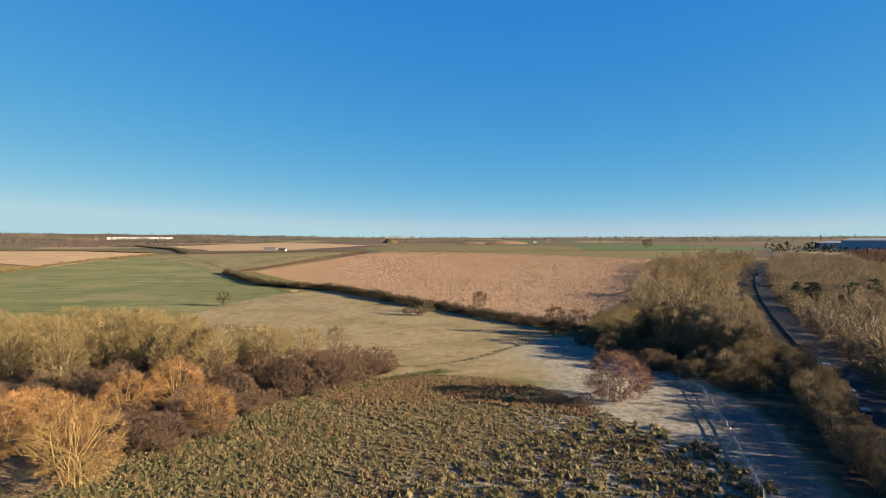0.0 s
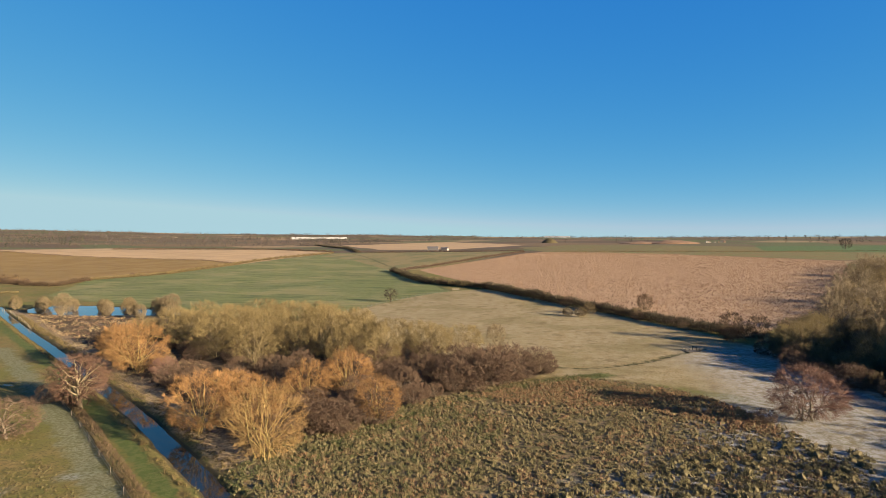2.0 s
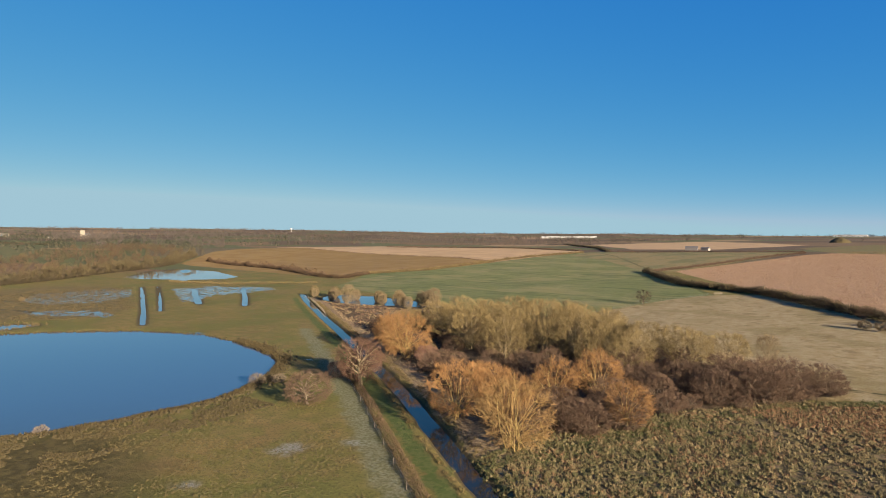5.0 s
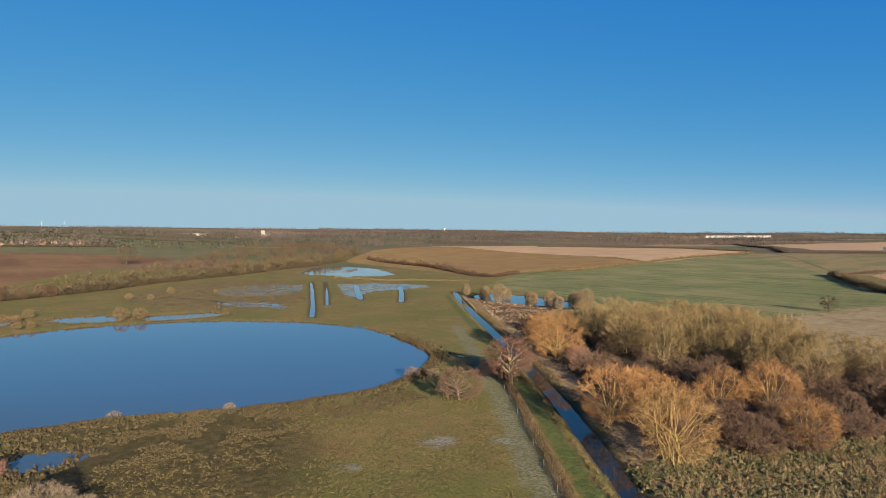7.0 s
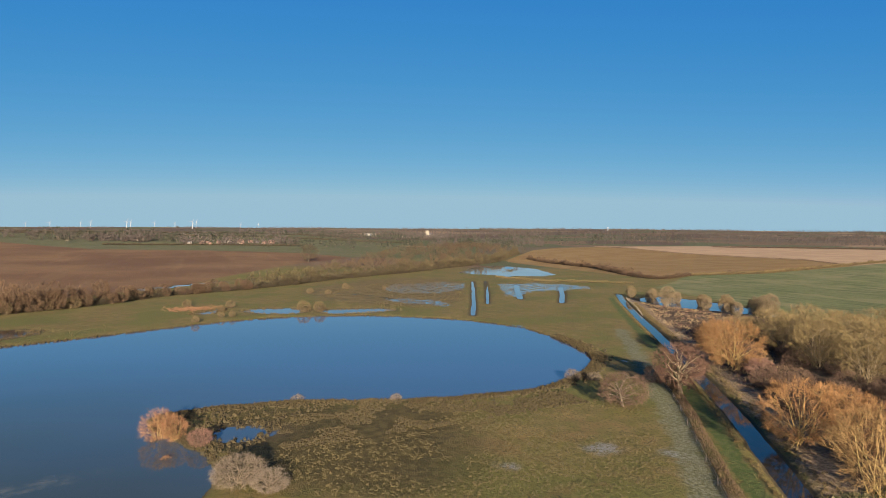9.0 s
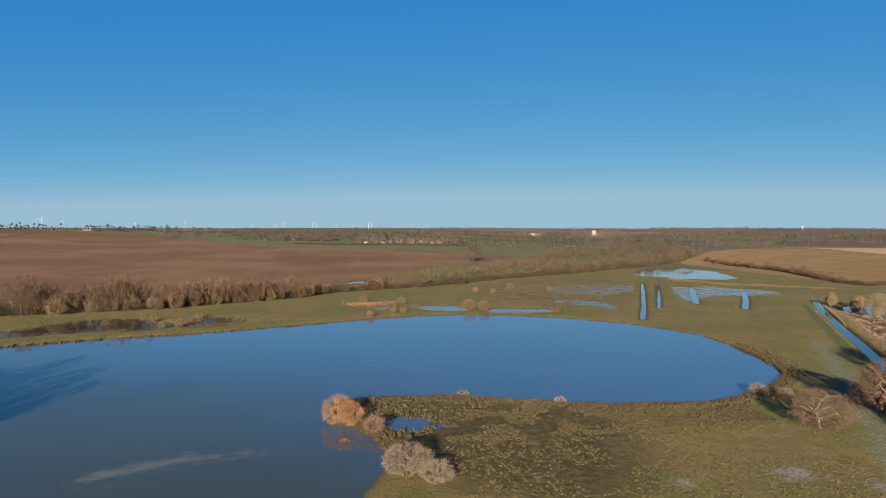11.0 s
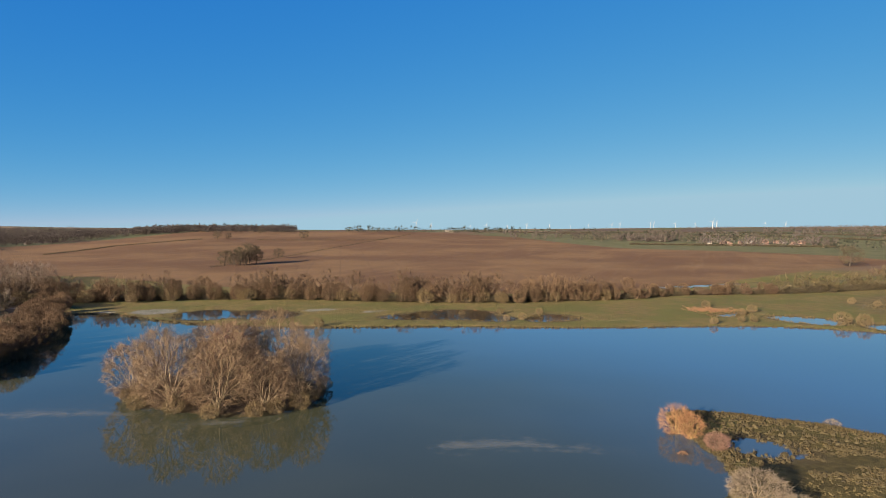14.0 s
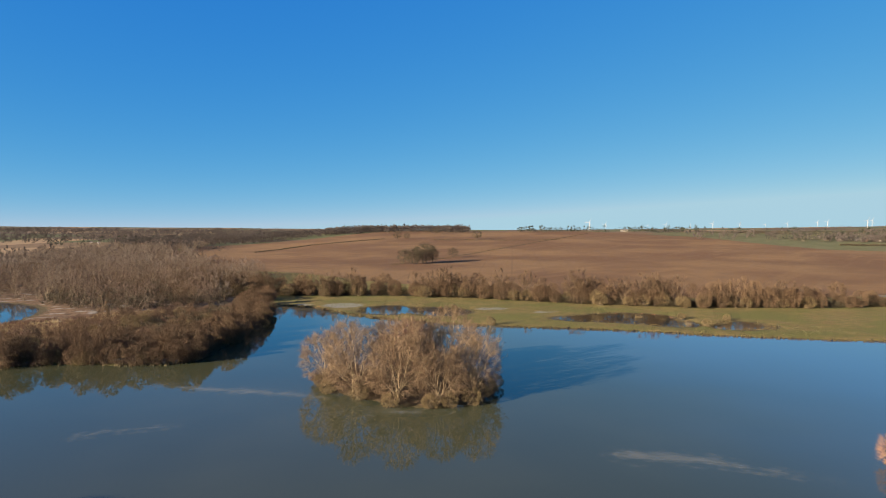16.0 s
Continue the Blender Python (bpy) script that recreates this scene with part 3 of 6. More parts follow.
def grow(seed, high, wide, limbs=26, branches=5, twigs=26, twig=0.6, thin=0.03, bole=0.0, middle=0.45, radius=0.16, rise=0.1, rough=0.65, foot=0.5, low=-0.95, sides=4, stool=0.16, splay=0.42, forks=2, stout=0.6, inner=0.45):
    """A leafless tree: limbs reach out to a lumpy dome and fork twice, and fine twigs clothe the dome's rim. Returns two meshes' verts and faces."""
    rng = np.random.default_rng(seed)
    tv, tf, count = [], [], 0
    sv, sf, spread = [], [], 0
    starts, ways, lens, wid = [], [], [], []

    def keep(pts, radii, n):
        nonlocal count
        v, f = tube(pts, radii, n)
        tv.append(v)
        tf.extend([tuple(i + count for i in q) for q in f])
        count += len(v)

    def spray(pts, radii):
        nonlocal spread
        v, f = tube(pts, radii, 3)
        q = np.array(f) + spread
        sv.append(v)
        sf.append(np.concatenate([q[:, :3], q[:, [0, 2, 3]]]))
        spread += len(v)

    heart = np.array((0, 0, high * middle))
    lumps = rng.normal(size=(9, 3))
    lumps /= np.linalg.norm(lumps, axis=1, keepdims=True)
    swell = rng.uniform(-0.16, 0.16, 9)

    def shell(way):
        """The dome's edge in a direction."""
        w = way / (np.linalg.norm(way) + 1e-9)
        size = 1 + (swell * np.exp(4 * (lumps @ w - 1))).sum()
        up = high * (1 - middle) if w[2] > 0 else high * middle * 0.95
        return heart + w * np.array((wide, wide, up)) * size

    trunk = None
    if bole > 0:
        trunk = limb(rng, (0, 0, -0.3), (rng.normal() * 0.05, rng.normal() * 0.05, 1), high * 0.6, 0.05, 0.05, 5)
        keep(trunk, radius * np.array((1.25, 1, 0.9, 0.7, 0.5, 0.25)), 7)
    for k in range(limbs):
        a = k * 2.39996 + rng.uniform(-0.4, 0.4)
        se = low + (1 - low) * (k + rng.uniform(0, 1)) / limbs
        ce = math.sqrt(max(0.0, 1 - se * se))
        way = np.array((ce * math.cos(a), ce * math.sin(a), se))
        far = heart + (shell(way) - heart) * rng.uniform(0.55, 0.75)
        if trunk is None:
            base = np.array((rng.normal() * foot, rng.normal() * foot, -0.2 + (rng.uniform(0, stool) * high if se < 0.5 else 0)))
        else:
            u = np.clip(bole + (1 - bole) * (0.1 + 0.8 * (se - low) / (1 - low)) + rng.normal() * 0.05, bole, 0.98)
            j = min(int(u * 5), 4)
            base = trunk[j] + (trunk[j + 1] - trunk[j]) * (u * 5 - j)
        mid = base + (far - base) * np.array((0.46, 0.46, 0.56)) + rng.normal(size=3) * wide * 0.06
        t = np.linspace(0, 1, 5)[:, None]
        lb = base * (1 - t) ** 2 + mid * 2 * t * (1 - t) + far * t * t
        lb[1:-1] += rng.normal(size=(3, 3)) * wide * 0.025
        r0 = radius * (0.42 if trunk is not None else rng.uniform(0.45, 0.85))
        keep(lb, r0 * np.array((1, 0.8, 0.62, 0.45, 0.3)), sides)
        for b in range(branches):
            q = 1.0 if b < 2 else rng.uniform(0.45, 0.95)
            i = min(int(q * 4), 3)
            bb = lb[i] + (lb[i + 1] - lb[i]) * (q * 4 - i)
            w = (bb - heart * 0.75) / (np.linalg.norm(bb - heart * 0.75) + 1e-9)
            w = 0.5 * w + way + rng.normal(size=3) * splay * 1.1
            tip = heart + (shell(w) - heart) * rng.uniform(0.84, 1.0)
            tip[2] = max(tip[2], 0.25)
            half = (bb + tip) / 2 + rng.normal(size=3) * np.linalg.norm(tip - bb) * 0.1 + (0, 0, rise * 0.5)
            br = np.array((bb, half, tip))
            (keep if b == 0 else spray)(br, r0 * stout * np.array((0.8, 0.55, 0.2)), *([3] if b == 0 else []))
            lines = [br]
            for _ in range(forks):
                q = rng.uniform(0.25, 0.75)
                i = int(q * 2)
                s = br[i] + (br[i + 1] - br[i]) * (q * 2 - i)
                e = heart + (shell(w + rng.normal(size=3) * splay * 1.5) - heart) * rng.uniform(0.84, 1.03)
                e[2] = max(e[2], 0.25)
                m = (s + e) / 2 + rng.normal(size=3) * np.linalg.norm(e - s) * 0.12
                lines.append(np.array((s, m, e)))
                spray(lines[-1], r0 * stout * np.array((0.45, 0.3, 0.12)))
            share = max(2, twigs // len(lines))
            for ln in lines:
                t = rng.uniform(inner, 1.0, share)
                i = np.minimum((t * 2).astype(int), 1)
                p = ln[i] + (ln[i + 1] - ln[i]) * (t * 2 - i)[:, None]
                d = w / (np.linalg.norm(w) + 1e-9) * 0.7 + rng.normal(size=(share, 3)) * rough + (0, 0, rise)
                starts.append(p + rng.normal(size=(share, 3)) * twig * 0.12)
                ways.append(d / np.linalg.norm(d, axis=1, keepdims=True))
                lens.append(twig * rng.uniform(0.5, 1.3, share))
                wid.append(thin * rng.uniform(0.6, 1.3, share))
    v, f = spikes(np.concatenate(starts), np.concatenate(ways), np.concatenate(lens), np.concatenate(wid), rng)
    return (np.concatenate(tv), tf), (np.concatenate([v, *sv]), np.concatenate([f] + [q + len(v) for q in sf]))


def plant(name, label, category, bark, spray, **shape):
    """One tree or bush, standing at the origin: an empty at its foot with trunk and crown."""
    (tv, tf), (cv, cf) = grow(**shape)
    thing = tagged(new(name), label, category)
    under(mesh_object("trunk", tv, tf, bark, True), thing)
    under(mesh_object("crown", cv, cf, spray), thing)
    return thing


def grove(name, label, spots, shapes, bark, spray, lo, hi, seed):
    """A far wood that nobody could count: many trees in one mesh."""
    rng = np.random.default_rng(seed)
    sets = []
    for k, shape in enumerate(shapes):
        (tv, tf), (cv, cf) = grow(seed=seed * 10 + k, **shape)
        q = np.array(tf)
        sets.append((tv, np.concatenate([q[:, :3], q[:, [0, 2, 3]]]), cv, cf))
    p = np.array(spots)
    z = ground_z(p[:, 0], p[:, 1])
    vs, fs, ids, count = [], [], [], 0
    for (x, y), h in zip(p, z):
        tv, tf, cv, cf = sets[rng.integers(len(sets))]
        a, s = rng.uniform(0, 6.283), rng.uniform(lo, hi)
        turn = s * np.array(((math.cos(a), -math.sin(a), 0), (math.sin(a), math.cos(a), 0), (0, 0, rng.uniform(0.85, 1.15))))
        for v, f, m in ((tv, tf, 0), (cv, cf, 1)):
            vs.append(v @ turn.T + (x, y, max(h, -0.1)))
            fs.append(f + count)
            ids.append(np.full(len(f), m))
            count += len(v)
    v, f = np.concatenate(vs), np.concatenate(fs)
    me = bpy.data.meshes.new(name)
    me.vertices.add(len(v))
    me.vertices.foreach_set("co", v.ravel())
    me.loops.add(len(f) * 3)
    me.loops.foreach_set("vertex_index", f.ravel().astype(np.int32))
    me.polygons.add(len(f))
    me.polygons.foreach_set("loop_start", np.arange(len(f), dtype=np.int32) * 3)
    me.polygons.foreach_set("material_index", np.concatenate(ids).astype(np.int32))
    me.update(calc_edges=True)
    me.materials.append(bark)
    me.materials.append(spray)
    return tagged(new(name, me), label, "wood", "", "stuff")


class Nursery:
    """Kinds of plant, each built a few times and then copied about."""

    def __init__(self):
        self.first = {}

    def add(self, key, *plants):
        self.first[key] = list(plants)

    def set(self, key, x, y, scale=1.0, rng=random, z=None, tall=1.0, label="", group=""):
        protos = self.first[key]
        proto = protos[rng.randrange(len(protos))]
        z = height(x, y) if z is None else z
        m = pose(x, y, z, 0, 0, rng.uniform(0, 360)) @ Matrix.Diagonal((scale, scale, scale * tall, 1))
        if not proto.get("used"):
            proto["used"] = 1
            proto.matrix_basis = m
            made = proto
        else:
            made = copy_thing(proto, m)
        return tagged(made, label, "", group)


NURSERY = Nursery()


# ---------------------------------------------------------------- ground sheet
def ground_sheet():
    """One sheet from below the camera to the horizon, finer where it is seen near."""
    az = np.concatenate([np.arange(-52, 178, 0.25), np.arange(178, 308, 2.6)])
    rings = [18.0]
    while rings[-1] < 4700:
        d = rings[-1]
        rings.append(d + min(max(0.0023 * (d * d / 30 + 30), 0.35), 16 if d < 2200 else 40))
    r = np.array(rings)
    a, d = np.meshgrid(np.radians(az), r)
    x, y = (-np.sin(a) * d).ravel(), (np.cos(a) * d).ravel()
    z = ground_z(x, y)
    n, rows = len(az), len(r)
    i = (np.arange(rows - 1)[:, None] * n + np.arange(n)[None]).ravel()
    nxt = (np.arange(rows - 1)[:, None] * n + (np.arange(n)[None] + 1) % n).ravel()
    faces = np.stack([i, nxt, nxt + n, i + n], 1)
    verts = np.concatenate([np.stack([x, y, z], 1), [[0, 0, height(0, 0)]]])
    me = bpy.data.meshes.new("ground")
    cap = np.stack([np.full(n, len(verts) - 1), (np.arange(n) + 1) % n, np.arange(n)], 1)
    loops = np.concatenate([faces.ravel(), cap.ravel()]).astype(np.int32)
    me.vertices.add(len(verts))
    me.vertices.foreach_set("co", verts.ravel())
    me.loops.add(len(loops))
    me.loops.foreach_set("vertex_index", loops)
    me.polygons.add(len(faces) + len(cap))
    me.polygons.foreach_set("loop_start", np.concatenate([np.arange(len(faces)) * 4, len(faces) * 4 + np.arange(len(cap)) * 3]).astype(np.int32))
    me.update(calc_edges=True)
    me.polygons.foreach_set("use_smooth", [True] * len(me.polygons))
    x, y = np.append(x, 0), np.append(y, 0)
    covers = {"green": GREEN, "pasture": PASTURE, "marsh": MARSH, "frost": FROST, "pink": PINK, "strip": STRIP, "fargreen": FARGREEN,
              "brown": BROWN, "upper": UPPER, "plough": PLOUGH, "hillgreen": HILLGREEN}
    layers = {k: inside(x, y, v) for k, v in covers.items()}
    layers["litter"] = np.maximum.reduce([inside(x, y, WOODFLOOR), inside(x, y, THICKET), inside(x, y, SPIT), inside(x, y, ISLAND, 20) + 2.0])
    layers["beige"] = np.maximum(inside(x, y, BEIGE), inside(x, y, BEIGE_FAR))
    layers["mown"] = 1.25 - np.minimum(beside(x, y, offset(RIVER[2:-2], -4.9)), 20)
    layers["rimebank"] = 2.0 - np.minimum(beside(x, y, offset(RIVER[2:-6], -10.5)), 20)
    layers["strawbank"] = 2.6 - np.minimum(beside(x, y, offset(RIVER[2:-2], 5.4)), 20)
    layers["rough"] = inside(x, y, ROUGH)
    layers["sedgy"] = inside(x, y, SEDGY)
    layers["spit"] = inside(x, y, SPIT)
    layers["margin"] = 1.8 - np.minimum(beside(x, y, MARGIN), 20)
    layers["patch"] = np.maximum.reduce([np.maximum(r - np.hypot(x - a, y - b), -20) for a, b, r in PATCHES]) + 0.8 * wave(x, y, 2.5, 77)
    layers["flood"] = np.maximum.reduce([np.clip(inside(x, y, np.array(o, float), 20) / 6 + 0.6, 0, 1) * k for o, k in FLOODS])
    layers["ditch"] = 0.8 - np.minimum(beside(x, y, DITCH), 20)
    layers["path"] = 1.2 - np.minimum(beside(x, y, FIELD_PATH), 20)
    layers["track"] = 2.3 - np.minimum(beside(x, y, TRACK), 20)
    layers["far"] = np.clip((np.hypot(x, y) - 480) / 200, 0, 1)
    flat = np.where(np.hypot(x, y) < 700, verts[:, 2], 9.0)
    layers["wet"] = flat
    for k, v in layers.items():
        me.attributes.new(k, "FLOAT", "POINT").data.foreach_set("value", v.astype(np.float32))
    me.materials.append(FARMLAND)
    me.validate()
    return tagged(new("ground", me), "winter farmland of pasture, plough and flooded meadow", "ground", "", "structure")


ground_sheet()


# ---------------------------------------------------------------- water
def hull(points):
    """The convex hull of flat points, counter-clockwise."""
    p = sorted(map(tuple, points))

    def half(seq):
        out = []
        for q in seq:
            while len(out) > 1 and (out[-1][0] - out[-2][0]) * (q[1] - out[-2][1]) - (out[-1][1] - out[-2][1]) * (q[0] - out[-2][0]) <= 0:
                out.pop()
            out.append(q)
        return out[:-1]

    return np.array(half(p) + half(p[::-1]))


def water_sheet(name, ring, label, level=0.0, material=WATER):
    """A flat sheet of water; the ground's own bed gives it its shore."""
    bm = bmesh.new()
    face = bm.faces.new([bm.verts.new((x, y, level)) for x, y in ring])
    bm.normal_update()
    if face.normal.z < 0:
        face.normal_flip()
    bmesh.ops.triangulate(bm, faces=bm.faces[:])
    me = bpy.data.meshes.new(name)
    bm.to_mesh(me)
    bm.free()
    me.materials.append(material)
    return tagged(new(name, me), label, "water", "", "structure")


def widened(ring, by):
    c = ring.mean(0)
    away = ring - c
    return ring + by * away / (np.linalg.norm(away, axis=1, keepdims=True) + 1e-9)


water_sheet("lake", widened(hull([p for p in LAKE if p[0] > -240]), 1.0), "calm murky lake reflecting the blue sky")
water_sheet("river", np.concatenate([offset(RIVER, 2.9), offset(RIVER, -2.9)[::-1]]), "narrow straight river channel of dark still water", -0.12, DARK_WATER)
for k, (line, half) in enumerate(STRIPS):
    water_sheet("pool", np.concatenate([offset(np.array(line), half + 1.5), offset(np.array(line), -half - 1.5)[::-1]]), "straight flooded drain in the wet meadow", -0.04 - 0.004 * k, SKY_TINTED_FLOOD)
for k, (key, outline) in enumerate(POOLS.items()):
    if key == "islet_pool":
        continue
    kind = "pond" if "pond" in key or key == "lagoon" else "pool"
    water_sheet(kind, widened(hull(outline), 3.0), "shallow sky-reflecting flood pool in the meadow" if kind == "pool" else "dark still pond in the lakeside meadow", -0.004 * (k + 1), SKY_TINTED_FLOOD if kind == "pool" else DARK_WATER)


# ---------------------------------------------------------------- kinds of tree and bush
def kinds(key, name, label, category, bark, spray, count, **shape):
    seeds = 100 * (len(NURSERY.first) + 1)
    NURSERY.add(key, *[plant(name, label, category, bark, spray, seed=seeds + i, **shape) for i in range(count)])


kinds("willow_orange", "willow_tree", "leafless willow with glowing orange twigs on the river bank", "tree", BARK_GOLD, TWIG["orange"], 3,
      high=10.2, wide=5.6, limbs=20, branches=5, twigs=69, twig=0.95, thin=0.045, middle=0.47, radius=0.145, rough=0.42, inner=0.55, forks=2)
kinds("willow_gold", "willow_tree", "leafless golden-barked willow on the river bank", "tree", BARK_GOLD, TWIG["gold"], 3,
      high=10.6, wide=6.0, limbs=20, branches=5, twigs=60, twig=0.95, thin=0.042, middle=0.47, radius=0.145, rough=0.42, inner=0.5, forks=2)
kinds("olive", "willow_tree", "leafless olive-brown willow in a waterside thicket", "tree", BARK_PALE, TWIG["olive"], 3,
      high=10.8, wide=6.2, limbs=20, branches=5, twigs=57, twig=1.0, thin=0.055, middle=0.48, radius=0.15, rough=0.42, inner=0.45, forks=2)
kinds("thorn", "thorn_bush", "dense dark brown leafless thorn bush", "bush", BARK, TWIG["brown"], 3,
      high=6.5, wide=4.8, limbs=18, branches=5, twigs=72, twig=0.75, thin=0.055, middle=0.42, radius=0.08, foot=1.3, rough=0.45)
kinds("tan", "tree", "tall leafless tree with pale tan twigs in a wood", "tree", BARK_PALE, TWIG["tan"], 4,
      high=14.0, wide=5.0, limbs=16, branches=5, twigs=72, twig=1.15, thin=0.055, middle=0.55, radius=0.19, rise=0.25, rough=0.35, foot=1.0, splay=0.32, forks=3)
kinds("poplar", "poplar_tree", "slender leafless poplar with pale tan twigs", "tree", BARK_PALE, TWIG["poplar"], 3,
      high=14.0, wide=3.6, limbs=14, branches=5, twigs=72, twig=1.2, thin=0.06, middle=0.58, radius=0.16, rise=0.45, rough=0.28, foot=0.5, splay=0.25, forks=3)
kinds("grey", "tree", "leafless tree with pale bare trunk and spreading crown", "tree", BARK_PALE, TWIG["bramble"], 2,
      high=10.0, wide=5.6, limbs=20, branches=5, twigs=45, twig=0.9, thin=0.045, bole=0.12, middle=0.55, radius=0.45, rough=0.5, inner=0.5, forks=2)
kinds("round", "tree", "small round-headed leafless tree in pasture", "tree", BARK, TWIG["brown"], 2,
      high=6.2, wide=4.6, limbs=26, branches=5, twigs=36, twig=0.6, thin=0.04, bole=0.15, middle=0.5, radius=0.2, rise=0.0, rough=0.45)
kinds("belt", "tree", "leafless brown tree of a riverside belt", "tree", BARK_MID, TWIG["belt"], 4,
      high=12.5, wide=5.4, limbs=15, branches=4, twigs=54, twig=1.2, thin=0.095, middle=0.48, radius=0.2, foot=1.5, sides=3, rough=0.42, inner=0.3)
kinds("scrub", "bush", "straw-brown leafless scrub bush", "bush", BARK, TWIG["scrub"], 3,
      high=6.0, wide=4.4, limbs=14, branches=4, twigs=54, twig=0.9, thin=0.085, middle=0.44, radius=0.11, foot=1.3, sides=3, rough=0.45)
kinds("pink", "willow_bush", "leafless bush with pinkish-brown twigs", "bush", BARK, TWIG["pink"], 2,
      high=8.0, wide=5.2, limbs=18, branches=5, twigs=80, twig=0.95, thin=0.042, middle=0.46, radius=0.13, rough=0.42, inner=0.5, forks=3)
kinds("frosty", "willow_bush", "pale grey leafless bush at the lake shore", "bush", BARK_PALE, TWIG["grey"], 2,
      high=4.2, wide=3.6, limbs=24, branches=5, twigs=48, twig=0.6, thin=0.032, middle=0.36, radius=0.085, rough=0.4)
kinds("osier", "willow_bush", "upright orange osier standing in shallow water", "bush", BARK_GOLD, TWIG["osier"], 2,
      high=6.0, wide=3.0, limbs=18, branches=5, twigs=33, twig=0.75, thin=0.035, middle=0.55, radius=0.1, rise=0.3, rough=0.32)
kinds("oak", "oak_tree", "bare dark spreading field tree", "tree", BARK_FAR, TWIG["dark"], 3,
      high=13.0, wide=7.5, limbs=16, branches=5, twigs=18, twig=1.2, thin=0.16, bole=0.15, middle=0.55, radius=0.4, low=-0.8, forks=1)
kinds("island", "willow_tree", "leafless tan-orange willow on the lake island", "tree", BARK_PALE, TWIG["island"], 3,
      high=12.0, wide=5.8, limbs=18, branches=5, twigs=66, twig=0.95, thin=0.05, middle=0.45, radius=0.16, rough=0.4, inner=0.45, forks=3)


def conifer(seed, high, wide):
    """A dark pine: a straight trunk and flat plates of needles."""
    rng = np.random.default_rng(seed)
    trunk = limb(rng, (0, 0, -0.3), (0, 0, 1), high, 0.03, 0.05, 6)
    tv, tf = tube(trunk, np.linspace(0.32, 0.04, 7), 6)
    s, w, l = [], [], []
    for k in range(46):
        u = rng.uniform(0.35, 1.0)
        a = rng.uniform(0, 6.283)
        r = wide * (1.1 - u) ** 0.6 * rng.uniform(0.3, 1)
        c = np.array((r * math.cos(a), r * math.sin(a), high * u))
        p = c + rng.normal(size=(60, 3)) * (0.75, 0.75, 0.28)
        d = rng.normal(size=(60, 3)) * (1, 1, 0.5) + (0, 0, 0.3)
        s.append(p), w.append(d / np.linalg.norm(d, axis=1, keepdims=True)), l.append(rng.uniform(0.4, 0.9, 60))
    l = np.concatenate(l)
    v, f = spikes(np.concatenate(s), np.concatenate(w), l, np.full(len(l), 0.16), rng)
    thing = tagged(new("pine_tree"), "dark green pine standing among bare trees", "tree")
    under(mesh_object("trunk", tv, tf, BARK, True), thing)
    under(mesh_object("crown", v, f, TWIG["pine"]), thing)
    return thing


NURSERY.add("pine", conifer(1, 13, 4.0), conifer(2, 12, 4.5))

rng = random.Random(7)
GROUP = "willows by the river"
for x, y, s in ((-44.5, 72.5, 1.0), (-60, 80, 0.92), (-51.5, 82, 0.86), (-51, 97, 0.95), (-47, 106, 1.05), (-36, 93, 0.85), (-63, 95, 0.68), (-70, 100, 0.6)):
    NURSERY.set("willow_gold" if (x, y) == (-44.5, 72.5) else "willow_orange", x, y, s, rng, group=GROUP)
for x, y, s in ((-100, 112, 1.2), (-110, 118, 1.0), (-120, 126, 0.75)):
    NURSERY.set("willow_orange", x, y, s, rng, group=GROUP)
for x, y, s in ((-46, 112, 0.9), (-38, 112, 0.8), (-20, 124, 0.9), (-27, 123, 1.1), (-15, 139, 0.8), (-21, 138, 0.9), (-42, 116, 0.9), (-36, 120, 1.0), (-29, 117, 1.0), (-23, 121, 1.05), (-18, 129, 1.0), (-13, 134, 0.75), (-30, 128, 1.1), (-24, 132, 1.0), (-57, 97, 0.7), (-74, 104, 0.7),
                (-33, 107, 0.5), (-40, 107, 0.6), (-58, 110, 0.9), (-68, 114, 0.9), (-82, 106, 0.8), (-88, 112, 0.8), (-43, 88, 0.7), (-39, 85, 0.5), (-46, 91, 0.6), (-77, 116, 0.9), (-52, 118, 1.0)):
    NURSERY.set("thorn", x, y, s, rng, group="thorn thicket")
for x, y, s in ((-106, 156, 1), (-106, 172, 1.05), (-90, 164, 1.05), (-73, 149, 1.05), (-51, 142, 0.95), (-98, 150, 1), (-110, 140, 0.95), (-101, 142, 1), (-85, 137, 1.05), (-78, 158, 1.05), (-66, 137, 0.95),
                (-118, 160, 1), (-122, 150, 0.9), (-90, 178, 0.9), (-40, 139, 0.9), (-34, 146, 0.8), (-58, 130, 0.9), (-80, 126, 0.9), (-66, 154, 0.9), (-82, 172, 0.9), (-99, 184, 0.8), (-95, 132, 0.9), (-116, 174, 0.8), (-88, 150, 1.0), (-64, 146, 1.0), (-74, 136, 0.9), (-97, 164, 1.05), (-58, 140, 0.9), (-114, 150, 0.9), (-46, 150, 0.8), (-70, 166, 0.9), (-122, 138, 0.8), (-50, 130, 0.9)):
    NURSERY.set("olive", x, y, s, rng, group="waterside willow thicket")
for x, y in ((-160, 197), (-167, 203), (-175, 207), (-182, 200), (-190, 210), (-198, 204), (-206, 212), (-214, 204), (-222, 196), (-205, 190), (-232, 206), (-240, 200), (-196, 216), (-178, 214), (-187, 194), (-168, 190)):
    NURSERY.set("tan", x, y, rng.uniform(0.5, 0.72), rng, group="flooded willow scrub", label="slender leafless willow standing in flood water")
    NURSERY.set("scrub", x - 3.5, y + 3, rng.uniform(0.6, 0.85), rng, tall=1.3, group="flooded willow scrub", label="olive-brown leafless bush standing in flood water")
